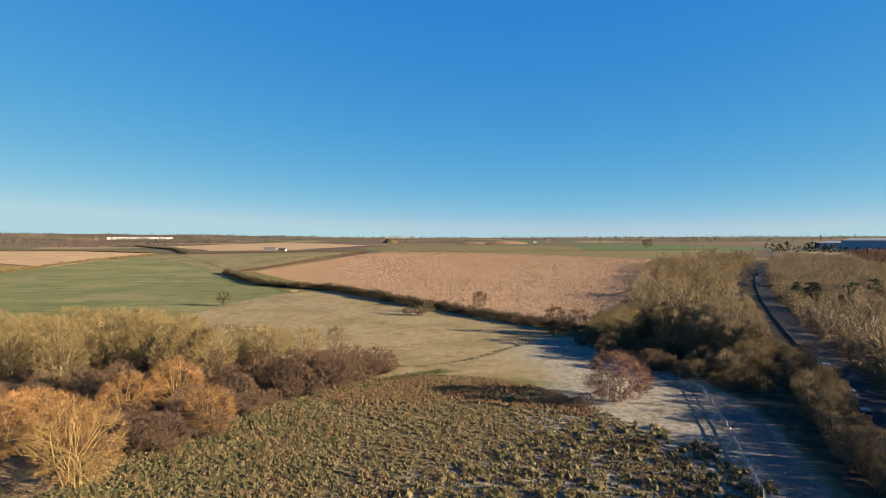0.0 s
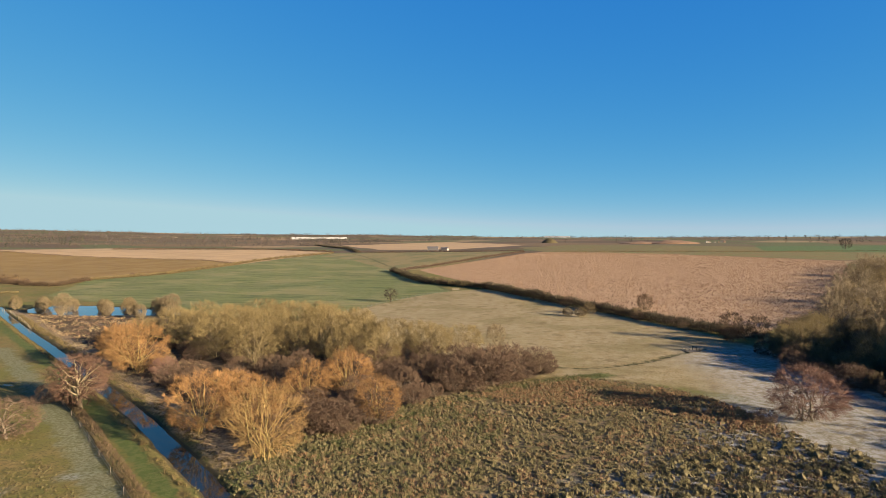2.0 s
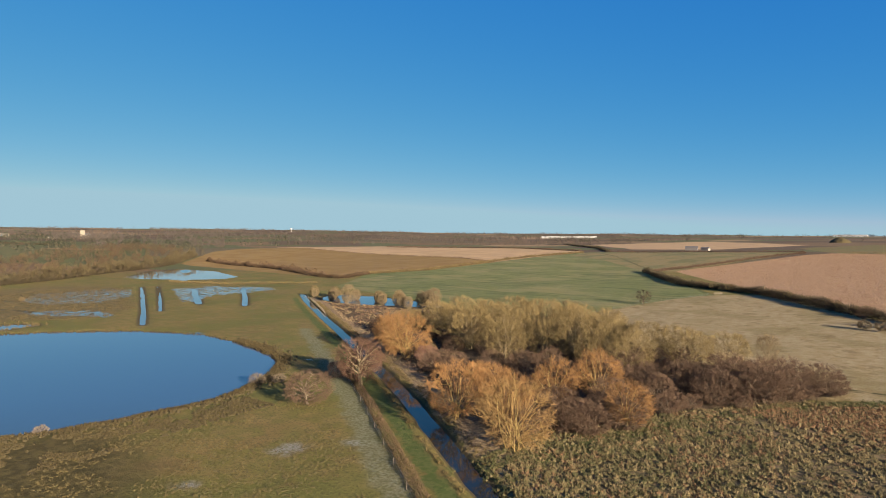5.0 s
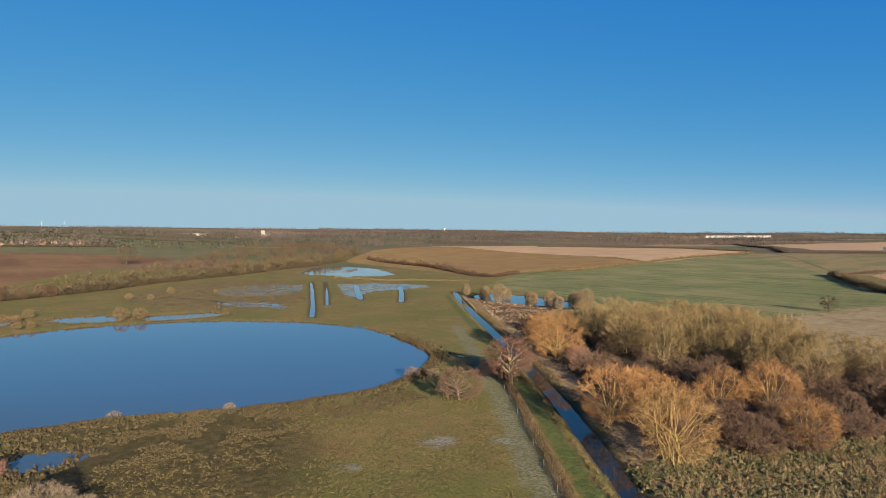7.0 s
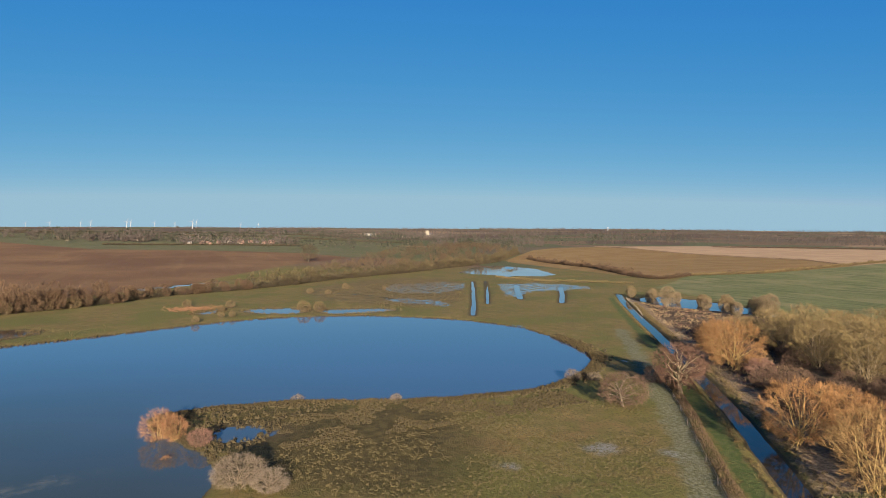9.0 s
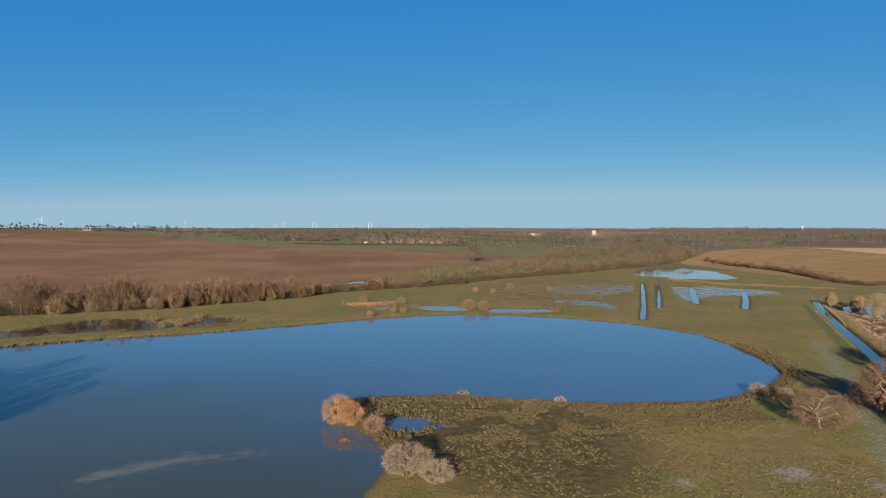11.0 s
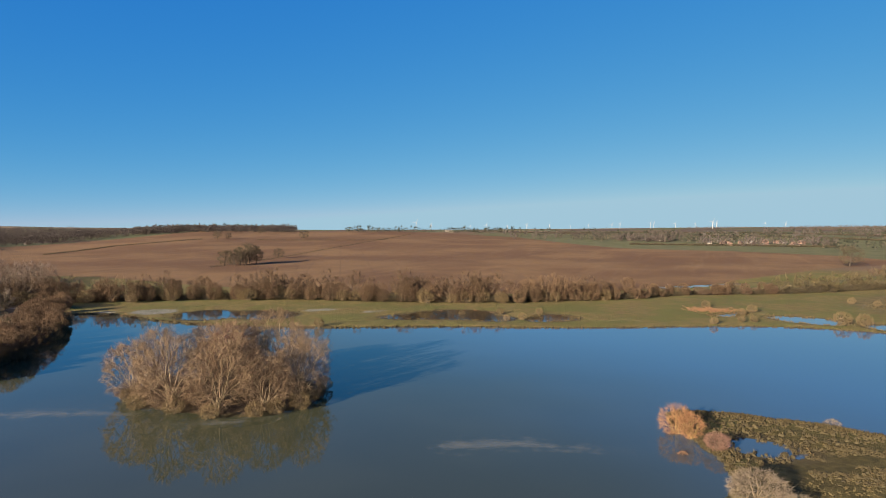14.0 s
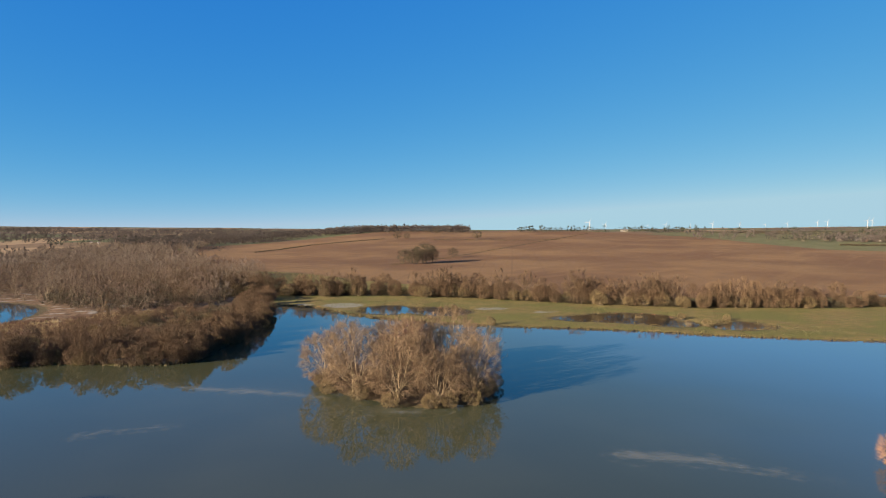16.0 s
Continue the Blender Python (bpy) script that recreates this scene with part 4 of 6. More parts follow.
NURSERY.set("tan", -28, 158, 0.9, rng, tall=1.0, label="slender ivy-clad leaning tree above a thorn thicket")
NURSERY.set("grey", -89, 86, 1.0, rng, label="large leafless bank tree with pale forked trunk")
NURSERY.set("grey", -93, 91, 0.7, rng)
NURSERY.set("thorn", -97, 87, 0.6, rng)
NURSERY.set("round", -86, 70, 1.0, rng)
NURSERY.set("pink", 32, 110, 1.2, rng, label="pinkish leafless willow bush on frosty ground")
NURSERY.set("thorn", 25, 107, 0.4, rng)
NURSERY.set("osier", -99.5, -4.5, 0.86, rng)
NURSERY.set("osier", -97.5, -2.5, 0.66, rng)
NURSERY.set("osier", -90, -3.5, 0.3, rng)
NURSERY.set("pink", -93, 1.0, 0.34, rng, label="low reddish bush on the islet in the lake")
NURSERY.set("frosty", -76, 5, 0.92, rng)
NURSERY.set("frosty", -73, 8.5, 0.6, rng)
NURSERY.set("frosty", -114.5, 18, 0.64, rng)
NURSERY.set("frosty", -106, 34.5, 0.52, rng)
NURSERY.set("frosty", -116, 5, 0.34, rng)
NURSERY.set("frosty", -107, 74, 0.85, rng)
NURSERY.set("frosty", -104, 77, 0.7, rng)
for x, y, s in ((-79, -97, 1.0), (-78, -87, 1.05), (-80, -78, 0.95), (-84, -71, 0.9), (-91, -69, 0.9), (-99, -75, 1.05), (-105, -86, 1.15), (-93, -88, 1.05), (-87, -99, 1.1), (-99, -98, 1.1), (-89, -80, 1.0), (-106, -95, 1.0)):
    NURSERY.set("island", x, y, s, rng, z=-0.1, group="willows on the lake island")
for x, y, s in ((-76, -76, 0.5), (-80, -70, 0.5), (-75, -92, 0.5), (-87, -66, 0.55), (-95, -68, 0.5), (-76, -84, 0.55), (-78, -98, 0.5), (-83, -68, 0.5), (-91, -67, 0.5), (-100, -70, 0.5), (-84, -101, 0.5)):
    NURSERY.set("scrub", x, y, s, rng, z=-0.1, label="low leafless bush at the island's edge")
for x, y, s in ((-82, -92, 0.6), (-82, -84, 0.6), (-86, -74, 0.6), (-93, -76, 0.6), (-98, -84, 0.6), (-102, -92, 0.6), (-86, -94, 0.6), (-80, -100, 0.5)):
    NURSERY.set("thorn", x, y, s, rng, z=-0.1, group="undergrowth on the lake island", label="dense dark leafless undergrowth below island willows")
NURSERY.set("grey", -97, -92, 1.25, rng, z=-0.1, label="thin bare tree rising above the island willows")


def fill(key, outline, count, lo, hi, seed, group, gap=3.0, keep_off=()):
    """Scatter plants over an outline, none nearer to another than the gap."""
    r = random.Random(seed)
    p = np.array(outline)
    xs = np.array([r.uniform(p[:, 0].min(), p[:, 0].max()) for _ in range(count * 20)])
    ys = np.array([r.uniform(p[:, 1].min(), p[:, 1].max()) for _ in range(count * 20)])
    good = inside(xs, ys, p) > 0
    for line, w in keep_off:
        good &= beside(xs, ys, line) > w
    spots = []
    for x, y in zip(xs[good], ys[good]):
        if len(spots) >= count:
            break
        if all((x - a) ** 2 + (y - b) ** 2 > gap * gap for a, b in spots):
            spots.append((x, y))
    for (x, y), z in zip(spots, ground_z(*np.array(spots).T)):
        k = key if isinstance(key, str) else key[r.randrange(len(key))]
        NURSERY.set(k, x, y, r.uniform(lo, hi), r, z=max(float(z), -0.1), group=group)


def row(key, line, step, lo, hi, seed, group, spread=2.0):
    r = random.Random(seed)
    p = np.array(line, float)
    spots = []
    for (ax, ay), (bx, by) in zip(p[:-1], p[1:]):
        size = math.hypot(bx - ax, by - ay)
        for i in range(max(1, int(size / step))):
            u = (i + r.random()) * step / size
            spots.append((ax + u * (bx - ax) + r.gauss(0, spread), ay + u * (by - ay) + r.gauss(0, spread)))
    for (x, y), z in zip(spots, ground_z(*np.array(spots).T)):
        k = key if isinstance(key, str) else key[r.randrange(len(key))]
        NURSERY.set(k, x, y, r.uniform(lo, hi), r, z=max(float(z), -0.1), group=group)


# the wood between field and road, and the wood beyond the road
fill(["olive", "tan", "scrub"], [(60, 126), (50, 150), (46, 184), (80, 230), (128, 230), (114, 196), (94, 150), (80, 122)], 64, 0.6, 0.92, 3, "roadside wood", 4.4, ((ROAD, 8), (VERGE, 6), (TRACK, 5)))
fill(["tan", "scrub", "tan"], [(48, 60), (55, 88), (62, 106), (74, 120), (86, 126), (72, 94), (60, 70), (54, 54)], 84, 0.48, 0.74, 4, "roadside wood", 2.2, ((ROAD, 3.8), (TRACK, 4.5)))
fill(["tan", "belt", "scrub"], [(66, 212), (104, 320), (190, 540), (280, 640), (330, 640), (270, 540), (190, 384), (140, 262), (116, 222)], 70, 0.6, 0.9, 5, "roadside wood", 7.0, ((ROAD, 8), (VERGE, 7)))
for x, y in ((146, 250), (155, 256), (149, 242), (162, 242), (170, 250), (190, 267), (520, 860), (500, 880)):
    NURSERY.set("pine", x, y, rng.uniform(0.85, 1.05), rng, group="pines beside the road")
row(["scrub", "thorn"], [(50, 128), (44, 150), (42, 178), (56, 206)], 5.0, 0.5, 0.8, 31, "roadside wood", 2.0)

fill("poplar", [(69, 172), (64, 143), (71, 136), (86, 140), (93, 162), (98, 192), (84, 194)], 46, 0.78, 0.98, 6, "poplars beside the road", 4.0, ((VERGE, 7), (TRACK, 5)))

# the belt along the far river bank
BELT = [(-150, -300), (-186, -268), (-224, -220), (-242, -180), (-250, -135), (-266, -88), (-300, -44), (-340, -12), (-368, 34)]
row(["belt", "belt", "scrub"], BELT[:7], 2.5, 0.8, 1.15, 11, "riverside tree belt", 3.0)
row(["belt", "belt", "thorn"], BELT[6:], 2.6, 0.6, 0.85, 12, "riverside tree belt", 3.0)
for x, y in ((-258, -192), (-272, -132), (-296, -84), (-236, -240), (-330, -40)):
    NURSERY.set("belt", x, y, 1.25, rng, group="riverside tree belt")

# lakeside trees, the spit and the wood behind
row(["belt", "belt", "thorn"], [(-24, -184), (-40, -174), (-55, -168), (-66, -154), (-76, -147), (-94, -164), (-112, -184), (-134, -208), (-148, -236), (-176, -262)], 2.7, 0.65, 0.95, 15, "lakeside trees", 3.0)
fill(["belt", "scrub", "thorn"], [(-30, -182), (-60, -160), (-100, -184), (-136, -222), (-112, -236), (-84, -222), (-60, -206), (-10, -200)], 64, 0.5, 0.85, 16, "lakeside trees", 5.0)
# field trees
for x, y, s in ((-432, -413, 1.0), (-436, -404, 0.95), (-443, -404, 1.1), (-452, -405, 1.05), (-460, -408, 1.1), (-468, -406, 1.0), (-545, -442, 0.65), (-785, -765, 0.8), (-807, -762, 0.7), (-971, -833, 0.9), (-882, -658, 1.0),
                (-641, 113, 1.15), (342, 1017, 1.0)):
    NURSERY.set("oak", x, y, 1.12 * s, rng, group="trees in the ploughed field" if y < 0 else "")
for x, y, k, s in ((16, 262, "belt", 0.95), (35, 190, "belt", 0.95), (-6, 246, "scrub", 0.8), (-97, 268, "oak", 0.4), (44, 196, "belt", 1.0), (-14, 238, "scrub", 0.6), (-9, 236, "scrub", 0.7)):
    NURSERY.set(k, x, y, s, rng, label="small bare tree beside a field hedge")
for x, y, s in ((-248, 42, 0.9), (-246, 48, 0.85), (-239, 10, 0.4), (-240, 14, 0.4), (-229, 1, 0.45), (-283, -2, 0.55), (-271, 15, 0.6), (-263, 11, 0.5), (-324, 58, 0.5), (-316, 66, 0.5), (-344, 82, 0.6), (-331, 101, 0.45), (-228, -76, 0.5), (-222, -90, 0.4), (-234, -62, 0.4), (-196, -158, 0.45),
                (-186, -168, 0.4), (-170, -121, 0.5), (-214, -63, 0.55), (-211, -68, 0.45), (-152, -182, 0.4), (-161, -214, 0.4)):
    NURSERY.set("scrub", x, y, s, rng, group="waterside bushes", label="straw-brown bush beside shallow water")
row(["scrub", "belt", "belt"], [(-30, -177), (-44, -170), (-53, -162), (-60, -150), (-72, -140), (-82, -149), (-92, -157), (-114, -178), (-136, -201)], 2.4, 0.5, 0.85, 17, "lakeside trees", 0.9)
# trees that stand behind the camera and throw their shade on the lake
for x, y in ((9, -68), (15, -60), (11, -76), (20, -70), (8, -84), (14, -90), (20, -82), (26, -76), (9, -96), (18, -98)):
    NURSERY.set("tan", x, y, 1.0, rng, group="lakeside trees")


# undergrowth below the willows and the wood's edge
fill("thorn", [(-38, 80), (-34, 100), (-10, 132), (-30, 146), (-60, 146), (-90, 190), (-130, 180), (-128, 140), (-84, 100), (-52, 80)], 110, 0.45, 0.85, 41, "thorn thicket", 3.4, ((RIVER, 8),))
fill(["scrub", "tan", "scrub"], [(54, 116), (50, 140), (46, 160), (70, 162), (90, 154), (82, 130), (68, 112)], 60, 0.45, 0.75, 46, "roadside wood", 3.0, ((ROAD, 4.5), (TRACK, 4.5)))
fill(["scrub", "scrub", "thorn"], [(52, 126), (44, 150), (44, 180), (70, 215), (110, 212), (88, 150), (76, 130)], 40, 0.5, 0.85, 42, "roadside wood", 4.0, ((ROAD, 7), (VERGE, 6), (TRACK, 5)))


fill(["thorn", "scrub", "pink"], [(-80, 97), (-118, 123), (-150, 146), (-150, 176), (-125, 160), (-98, 128)], 34, 0.3, 0.55, 44, "riverside scrub", 4.0, ((RIVER, 6),))


def along(line, count, spread, seed):
    rng = np.random.default_rng(seed)
    p = np.array(line, float)
    seg = np.linalg.norm(np.diff(p, axis=0), axis=1)
    s = np.concatenate([[0], np.cumsum(seg)])
    t = rng.uniform(0, s[-1], count)
    return np.stack([np.interp(t, s, p[:, 0]), np.interp(t, s, p[:, 1])], 1) + rng.normal(size=(count, 2)) * spread


def free_spots(outline, count, seed, gap, keep_off=()):
    r = np.random.default_rng(seed)
    p = np.array(outline)
    x, y = r.uniform(p[:, 0].min(), p[:, 0].max(), count * 6), r.uniform(p[:, 1].min(), p[:, 1].max(), count * 6)
    good = inside(x, y, p) > 0
    for line, w in keep_off:
        good &= beside(x, y, line) > w
    cells, out = set(), []
    for a, b in zip(x[good], y[good]):
        key = (int(a // gap), int(b // gap))
        if key not in cells:
            cells.add(key)
            out.append((a, b))
    return out[:count]


def sector(az0, az1, d0, d1, count, seed, clump=0.0, level=0.0):
    """Spots between two bearings and two distances, thinned into clumps."""
    r = np.random.default_rng(seed)
    a, d = np.radians(r.uniform(az0, az1, count)), np.sqrt(r.uniform(d0 * d0, d1 * d1, count))
    x, y = -np.sin(a) * d, np.cos(a) * d
    if clump:
        good = wave(x, y, clump, seed, 2) > level
        x, y = x[good], y[good]
    return np.stack([x, y], 1)


def mixed_grove(name, label, spots, shapes, barks, sprays, lo, hi, seed, size=26.0):
    """A far wood in which patches of one kind of tree stand beside patches of another."""
    p = np.array(spots)
    kind = np.clip(((0.5 + 0.75 * wave(p[:, 0], p[:, 1], size, seed, 3)) * len(sprays)).astype(int), 0, len(sprays) - 1)
    for k, (bark, spray) in enumerate(zip(barks, sprays)):
        if (kind == k).sum() > 2:
            grove(name, label, p[kind == k], shapes[k % len(shapes):] + shapes[:k % len(shapes)], bark, TWIG[spray], lo * (0.85 + 0.1 * k), hi * (0.9 + 0.1 * k), seed + 1000 * k)


MIDTREE = [dict(high=15.0, wide=5.0, limbs=9, branches=4, twigs=14, twig=1.7, thin=0.14, middle=0.56, radius=0.2, rise=0.25, rough=0.38, foot=1.2, sides=3, forks=0),
           dict(high=12.5, wide=5.4, limbs=9, branches=4, twigs=14, twig=1.7, thin=0.14, middle=0.5, radius=0.2, rise=0.2, rough=0.42, foot=1.2, sides=3, forks=0),
           dict(high=13.5, wide=4.2, limbs=8, branches=4, twigs=14, twig=1.7, thin=0.14, middle=0.54, radius=0.2, rise=0.3, rough=0.35, foot=0.9, sides=3, forks=0)]
LOWTREE = [dict(high=9.0, wide=5.0, limbs=7, branches=3, twigs=9, twig=1.9, thin=0.34, middle=0.48, radius=0.2, rise=0.15, rough=0.5, foot=1.2, sides=3, forks=0),
           dict(high=10.5, wide=4.0, limbs=6, branches=3, twigs=9, twig=1.9, thin=0.34, middle=0.5, radius=0.2, rise=0.2, rough=0.45, foot=1.0, sides=3, forks=0)]
FARTREE = [dict(high=11.0, wide=5.5, limbs=4, branches=1, twigs=9, twig=3.2, thin=1.5, middle=0.48, radius=0.3, rise=0.2, rough=0.6, foot=1.5, sides=3, low=-0.9, forks=0),
           dict(high=13.0, wide=4.0, limbs=4, branches=1, twigs=9, twig=3.2, thin=1.4, middle=0.5, radius=0.3, rise=0.3, rough=0.5, foot=1.0, sides=3, low=-0.9, forks=0)]
mixed_grove("roadside_wood", "bare tan trees filling the wood beside the road", free_spots([(66, 212), (104, 320), (190, 540), (280, 640), (330, 640), (270, 540), (190, 384), (140, 262), (116, 222)], 520, 51, 4.1, ((ROAD, 5.0), (VERGE, 7.0))), MIDTREE, (BARK_MID, BARK_PALE, BARK_PALE), ("olive", "tan", "poplar"), 0.5, 0.85, 51)
mixed_grove("roadside_wood", "bare tan trees on the far side of the road", free_spots([(92, 132), (122, 206), (172, 318), (246, 460), (330, 592), (380, 560), (260, 330), (210, 220), (160, 120)], 1050, 52, 3.3, ((ROAD, 4.0),)), MIDTREE, (BARK_MID, BARK_PALE), ("tan", "poplar"), 0.52, 0.85, 52)
grove("young_plantation", "low reddish-brown plantation beside the road", free_spots([(150, 120), (212, 222), (270, 330), (390, 560), (500, 760), (560, 760), (520, 560), (420, 380), (320, 200), (200, 100)], 900, 53, 5.6, ((ROAD, 9),)), LOWTREE, BARK, TWIG["bramble"], 0.6, 0.9, 53)
mixed_grove("roadside_wood", "bare pale trees along the near road", free_spots([(44, 30), (52, 54), (60, 66), (80, 104), (96, 136), (122, 130), (112, 40), (70, 14)], 290, 43, 3.4, ((ROAD, 4.2), (TRACK, 5))), MIDTREE, (BARK_MID, BARK_PALE), ("tan", "poplar"), 0.68, 0.92, 43)
mixed_grove("riverside_belt", "second row of brown trees behind the riverside belt", along(offset(np.array(BELT[:7]), -5), 150, 3.0, 12), MIDTREE, (BARK_MID, BARK_MID), ("belt", "thornred"), 0.75, 1.0, 12)
grove("riverside_belt", "low olive-brown trees along the far river", along([(-368, 34), (-430, 98), (-470, 160), (-515, 205), (-570, 270), (-650, 345), (-740, 420)], 170, 3.5, 13), LOWTREE, BARK_FAR, TWIG["darkolive"], 0.65, 1.1, 13)
mixed_grove("valley_wood", "dense bare brown wood beside the lagoon", free_spots([(-96, -264), (-116, -246), (-150, -262), (-196, -300), (-262, -400), (-270, -470), (-190, -560), (-70, -560), (-92, -320)], 640, 54, 4.7), MIDTREE, (BARK_MID, BARK, BARK_PALE), ("belt", "wood", "greywood"), 0.6, 0.95, 54)
mixed_grove("valley_wood", "bare brown wood stretching up the valley", free_spots([(-190, -560), (-275, -480), (-390, -760), (-560, -1000), (-300, -1000), (-60, -700), (-50, -570)], 700, 55, 8.5), LOWTREE, (BARK_MID, BARK), ("wood", "greywood"), 1.0, 1.4, 55)
grove("valley_scrub", "russet and olive scrub along the far river", free_spots([(-440, 130), (-490, 95), (-640, 150), (-720, 200), (-930, 330), (-1100, 500), (-860, 470), (-640, 340), (-560, 260)], 230, 56, 11.0), LOWTREE, BARK_FAR, TWIG["thornred"], 0.5, 1.0, 56)
grove("valley_scrub", "olive scrub along the far river", free_spots([(-440, 130), (-490, 95), (-640, 150), (-720, 200), (-930, 330), (-1100, 500), (-860, 470), (-640, 340), (-560, 260)], 160, 57, 14.0), LOWTREE, BARK_FAR, TWIG["darkolive"], 0.45, 0.8, 57)

# undergrowth in dark twigs supplies the shade that see-through crowns leave out
BUSH = [dict(high=5.0, wide=3.4, limbs=6, branches=3, twigs=9, twig=1.2, thin=0.2, middle=0.42, radius=0.1, rise=0.1, rough=0.5, foot=1.2, sides=3, forks=0)]
grove("thorn_scrub", "thorn undergrowth in the wood beside the lagoon, darkened for shade", free_spots([(-96, -264), (-116, -246), (-150, -262), (-196, -300), (-262, -400), (-200, -440), (-92, -320)], 420, 58, 4.5), BUSH, BARK_FAR, TWIG["dark"], 0.7, 1.1, 58)
grove("thorn_scrub", "thorn undergrowth on the wooded spit, darkened for shade", free_spots([(-30, -180), (-60, -156), (-72, -146), (-100, -176), (-138, -206), (-148, -236), (-120, -226), (-84, -196), (-56, -178), (0, -180)], 170, 59, 4.0), BUSH, BARK_FAR, TWIG["dark"], 0.6, 0.95, 59)

# woods, village trees and hedges of the far hills
FAR = np.concatenate([sector(14, 64, 1500, 4600, 5200, 61, 260, -0.05), sector(58, 80, 1050, 2600, 1500, 62, 180, -0.1), sector(66, 86, 1350, 2300, 420, 63, 90, 0.1), sector(82, 108, 1120, 1350, 330, 64, 60, -0.1),
                      sector(84, 104, 1900, 4500, 700, 65, 300, 0.25), sector(150, 178, 900, 3600, 3200, 66, 200, -0.1), sector(-50, 14, 1700, 4600, 2200, 67, 220, 0.15), sector(60, 84, 2600, 4600, 1500, 68, 300, 0.0),
                      sector(142, 152, 1500, 4000, 700, 69, 200, 0.0), sector(81, 91, 990, 1110, 110, 79), sector(66, 71, 1560, 2080, 300, 80), sector(93, 98, 1090, 1210, 120, 81), sector(37, 47, 2800, 3400, 420, 82),
                      sector(144, 166, 2000, 3300, 700, 83)])
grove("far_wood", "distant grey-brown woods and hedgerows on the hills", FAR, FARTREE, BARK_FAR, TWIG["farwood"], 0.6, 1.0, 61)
RIDGE = np.concatenate([sector(127.5, 141, 1330, 1620, 700, 71), free_spots([(-410, -790), (-482, -930), (-614, -962), (-801, -1024), (-890, -965), (-1000, -1100), (-700, -1300), (-420, -1100)], 600, 72, 9.0)])
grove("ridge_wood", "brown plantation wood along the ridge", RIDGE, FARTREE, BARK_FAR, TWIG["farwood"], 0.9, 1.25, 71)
DARKS = np.concatenate([sector(103, 123, 1330, 1420, 240, 73, 40, -0.1), sector(84, 98, 1130, 1200, 40, 74), sector(64, 84, 1150, 2100, 420, 84, 120, 0.0), sector(84, 102, 1080, 1400, 130, 85), sector(46, 66, 1300, 2600, 420, 86, 120, 0.0), sector(70, 84, 900, 1150, 60, 87), sector(24, 46, 1900, 3000, 260, 88, 160, 0.0), sector(60, 66, 1000, 1250, 50, 75), sector(155, 163, 1250, 1400, 40, 76), sector(-33, -28, 900, 1100, 30, 77), sector(18, 26, 2050, 2150, 50, 78)])
grove("evergreen_belt", "dark evergreen trees round farms on the ridge", DARKS, FARTREE, BARK, TWIG["farpine"], 0.7, 1.1, 73)


# ---------------------------------------------------------------- hedges
def hedge(line, high, wide, seed, label, twig="brown", per=34, thin=0.12, step=1.0):
    """A hedge: thorny twigs over the whole length of a line."""
    rng = np.random.default_rng(seed)
    p = np.array(line, float)
    seg = np.linalg.norm(np.diff(p, axis=0), axis=1)
    s = np.concatenate([[0], np.cumsum(seg)])
    n = int(s[-1] * per)
    t = rng.uniform(0, s[-1], n)
    x, y = np.interp(t, s, p[:, 0]), np.interp(t, s, p[:, 1])
    lift = 0.75 + 0.35 * wave(t, 0 * t, 5.0, seed) + 0.12 * wave(t, 0 * t, 1.5, seed + 4)
    a = rng.uniform(0, np.pi, n)
    r = np.sqrt(rng.uniform(0.1, 1, n))
    k = np.minimum(np.searchsorted(s, t, side="right") - 1, len(seg) - 1)
    d = np.diff(p, axis=0)[k] / seg[k][:, None]
    off = np.cos(a) * r * wide * 0.5 * (0.7 + 0.3 * lift)
    x, y = x - d[:, 1] * off, y + d[:, 0] * off
    z = ground_z(x, y) + np.sin(a) * r * high * lift * 0.85
    way = np.stack([-d[:, 1] * np.cos(a), d[:, 0] * np.cos(a), 0.35 + np.sin(a)], 1) + rng.normal(size=(n, 3)) * 0.55
    way /= np.linalg.norm(way, axis=1, keepdims=True)
    v, f = spikes(np.stack([x, y, z], 1), way, high * 0.32 * rng.uniform(0.6, 1.4, n), thin * rng.uniform(0.7, 1.5, n), rng)
    return tagged(mesh_object("hedge", v, f, TWIG[twig]), label, "hedge")


row(["thorn", "thorn", "belt"], [(-653, 386), (-533, 363), (-464, 348), (-400, 320), (-352, 302)], 5.5, 0.5, 0.8, 32, "bushes of the overgrown hedge", 2.0)
row(["thorn", "scrub"], [(-340, 372), (-327, 394), (-335, 480), (-343, 560), (-346, 735)], 8.0, 0.3, 0.5, 33, "bushes of the field hedge", 1.0)
row(["thorn", "scrub", "thorn"], [(-110, 372), (-62, 338), (-30, 292), (0, 254), (22, 222), (42, 196)], 6.5, 0.4, 0.75, 34, "bushes of the stubble hedge", 1.5)
PINK_HEDGE = [(-166, 463), (-110, 372), (-62, 338), (-30, 292), (0, 254), (22, 222), (42, 196)]
hedge(PINK_HEDGE, 4.6, 6.0, 1, "thick dark thorn hedge between pasture and stubble", "dark", 90, 0.15)
hedge([(-164, 463), (-148, 512), (-128, 617), (-98, 755)], 2.6, 3.5, 2, "brown hedge along the stubble field", "brown", 40, 0.2)
hedge([(-345, 341), (-327, 393), (-343, 560), (-346, 735)], 2.6, 4.0, 3, "long trimmed hedge between green field and plough", "olive", 40, 0.2)
hedge([(-653, 386), (-533, 363), (-464, 348), (-400, 320), (-352, 302), (-330, 300), (-345, 341)], 3.2, 7.0, 4, "overgrown reddish hedge at the foot of the brown field", "thornred", 60, 0.25)
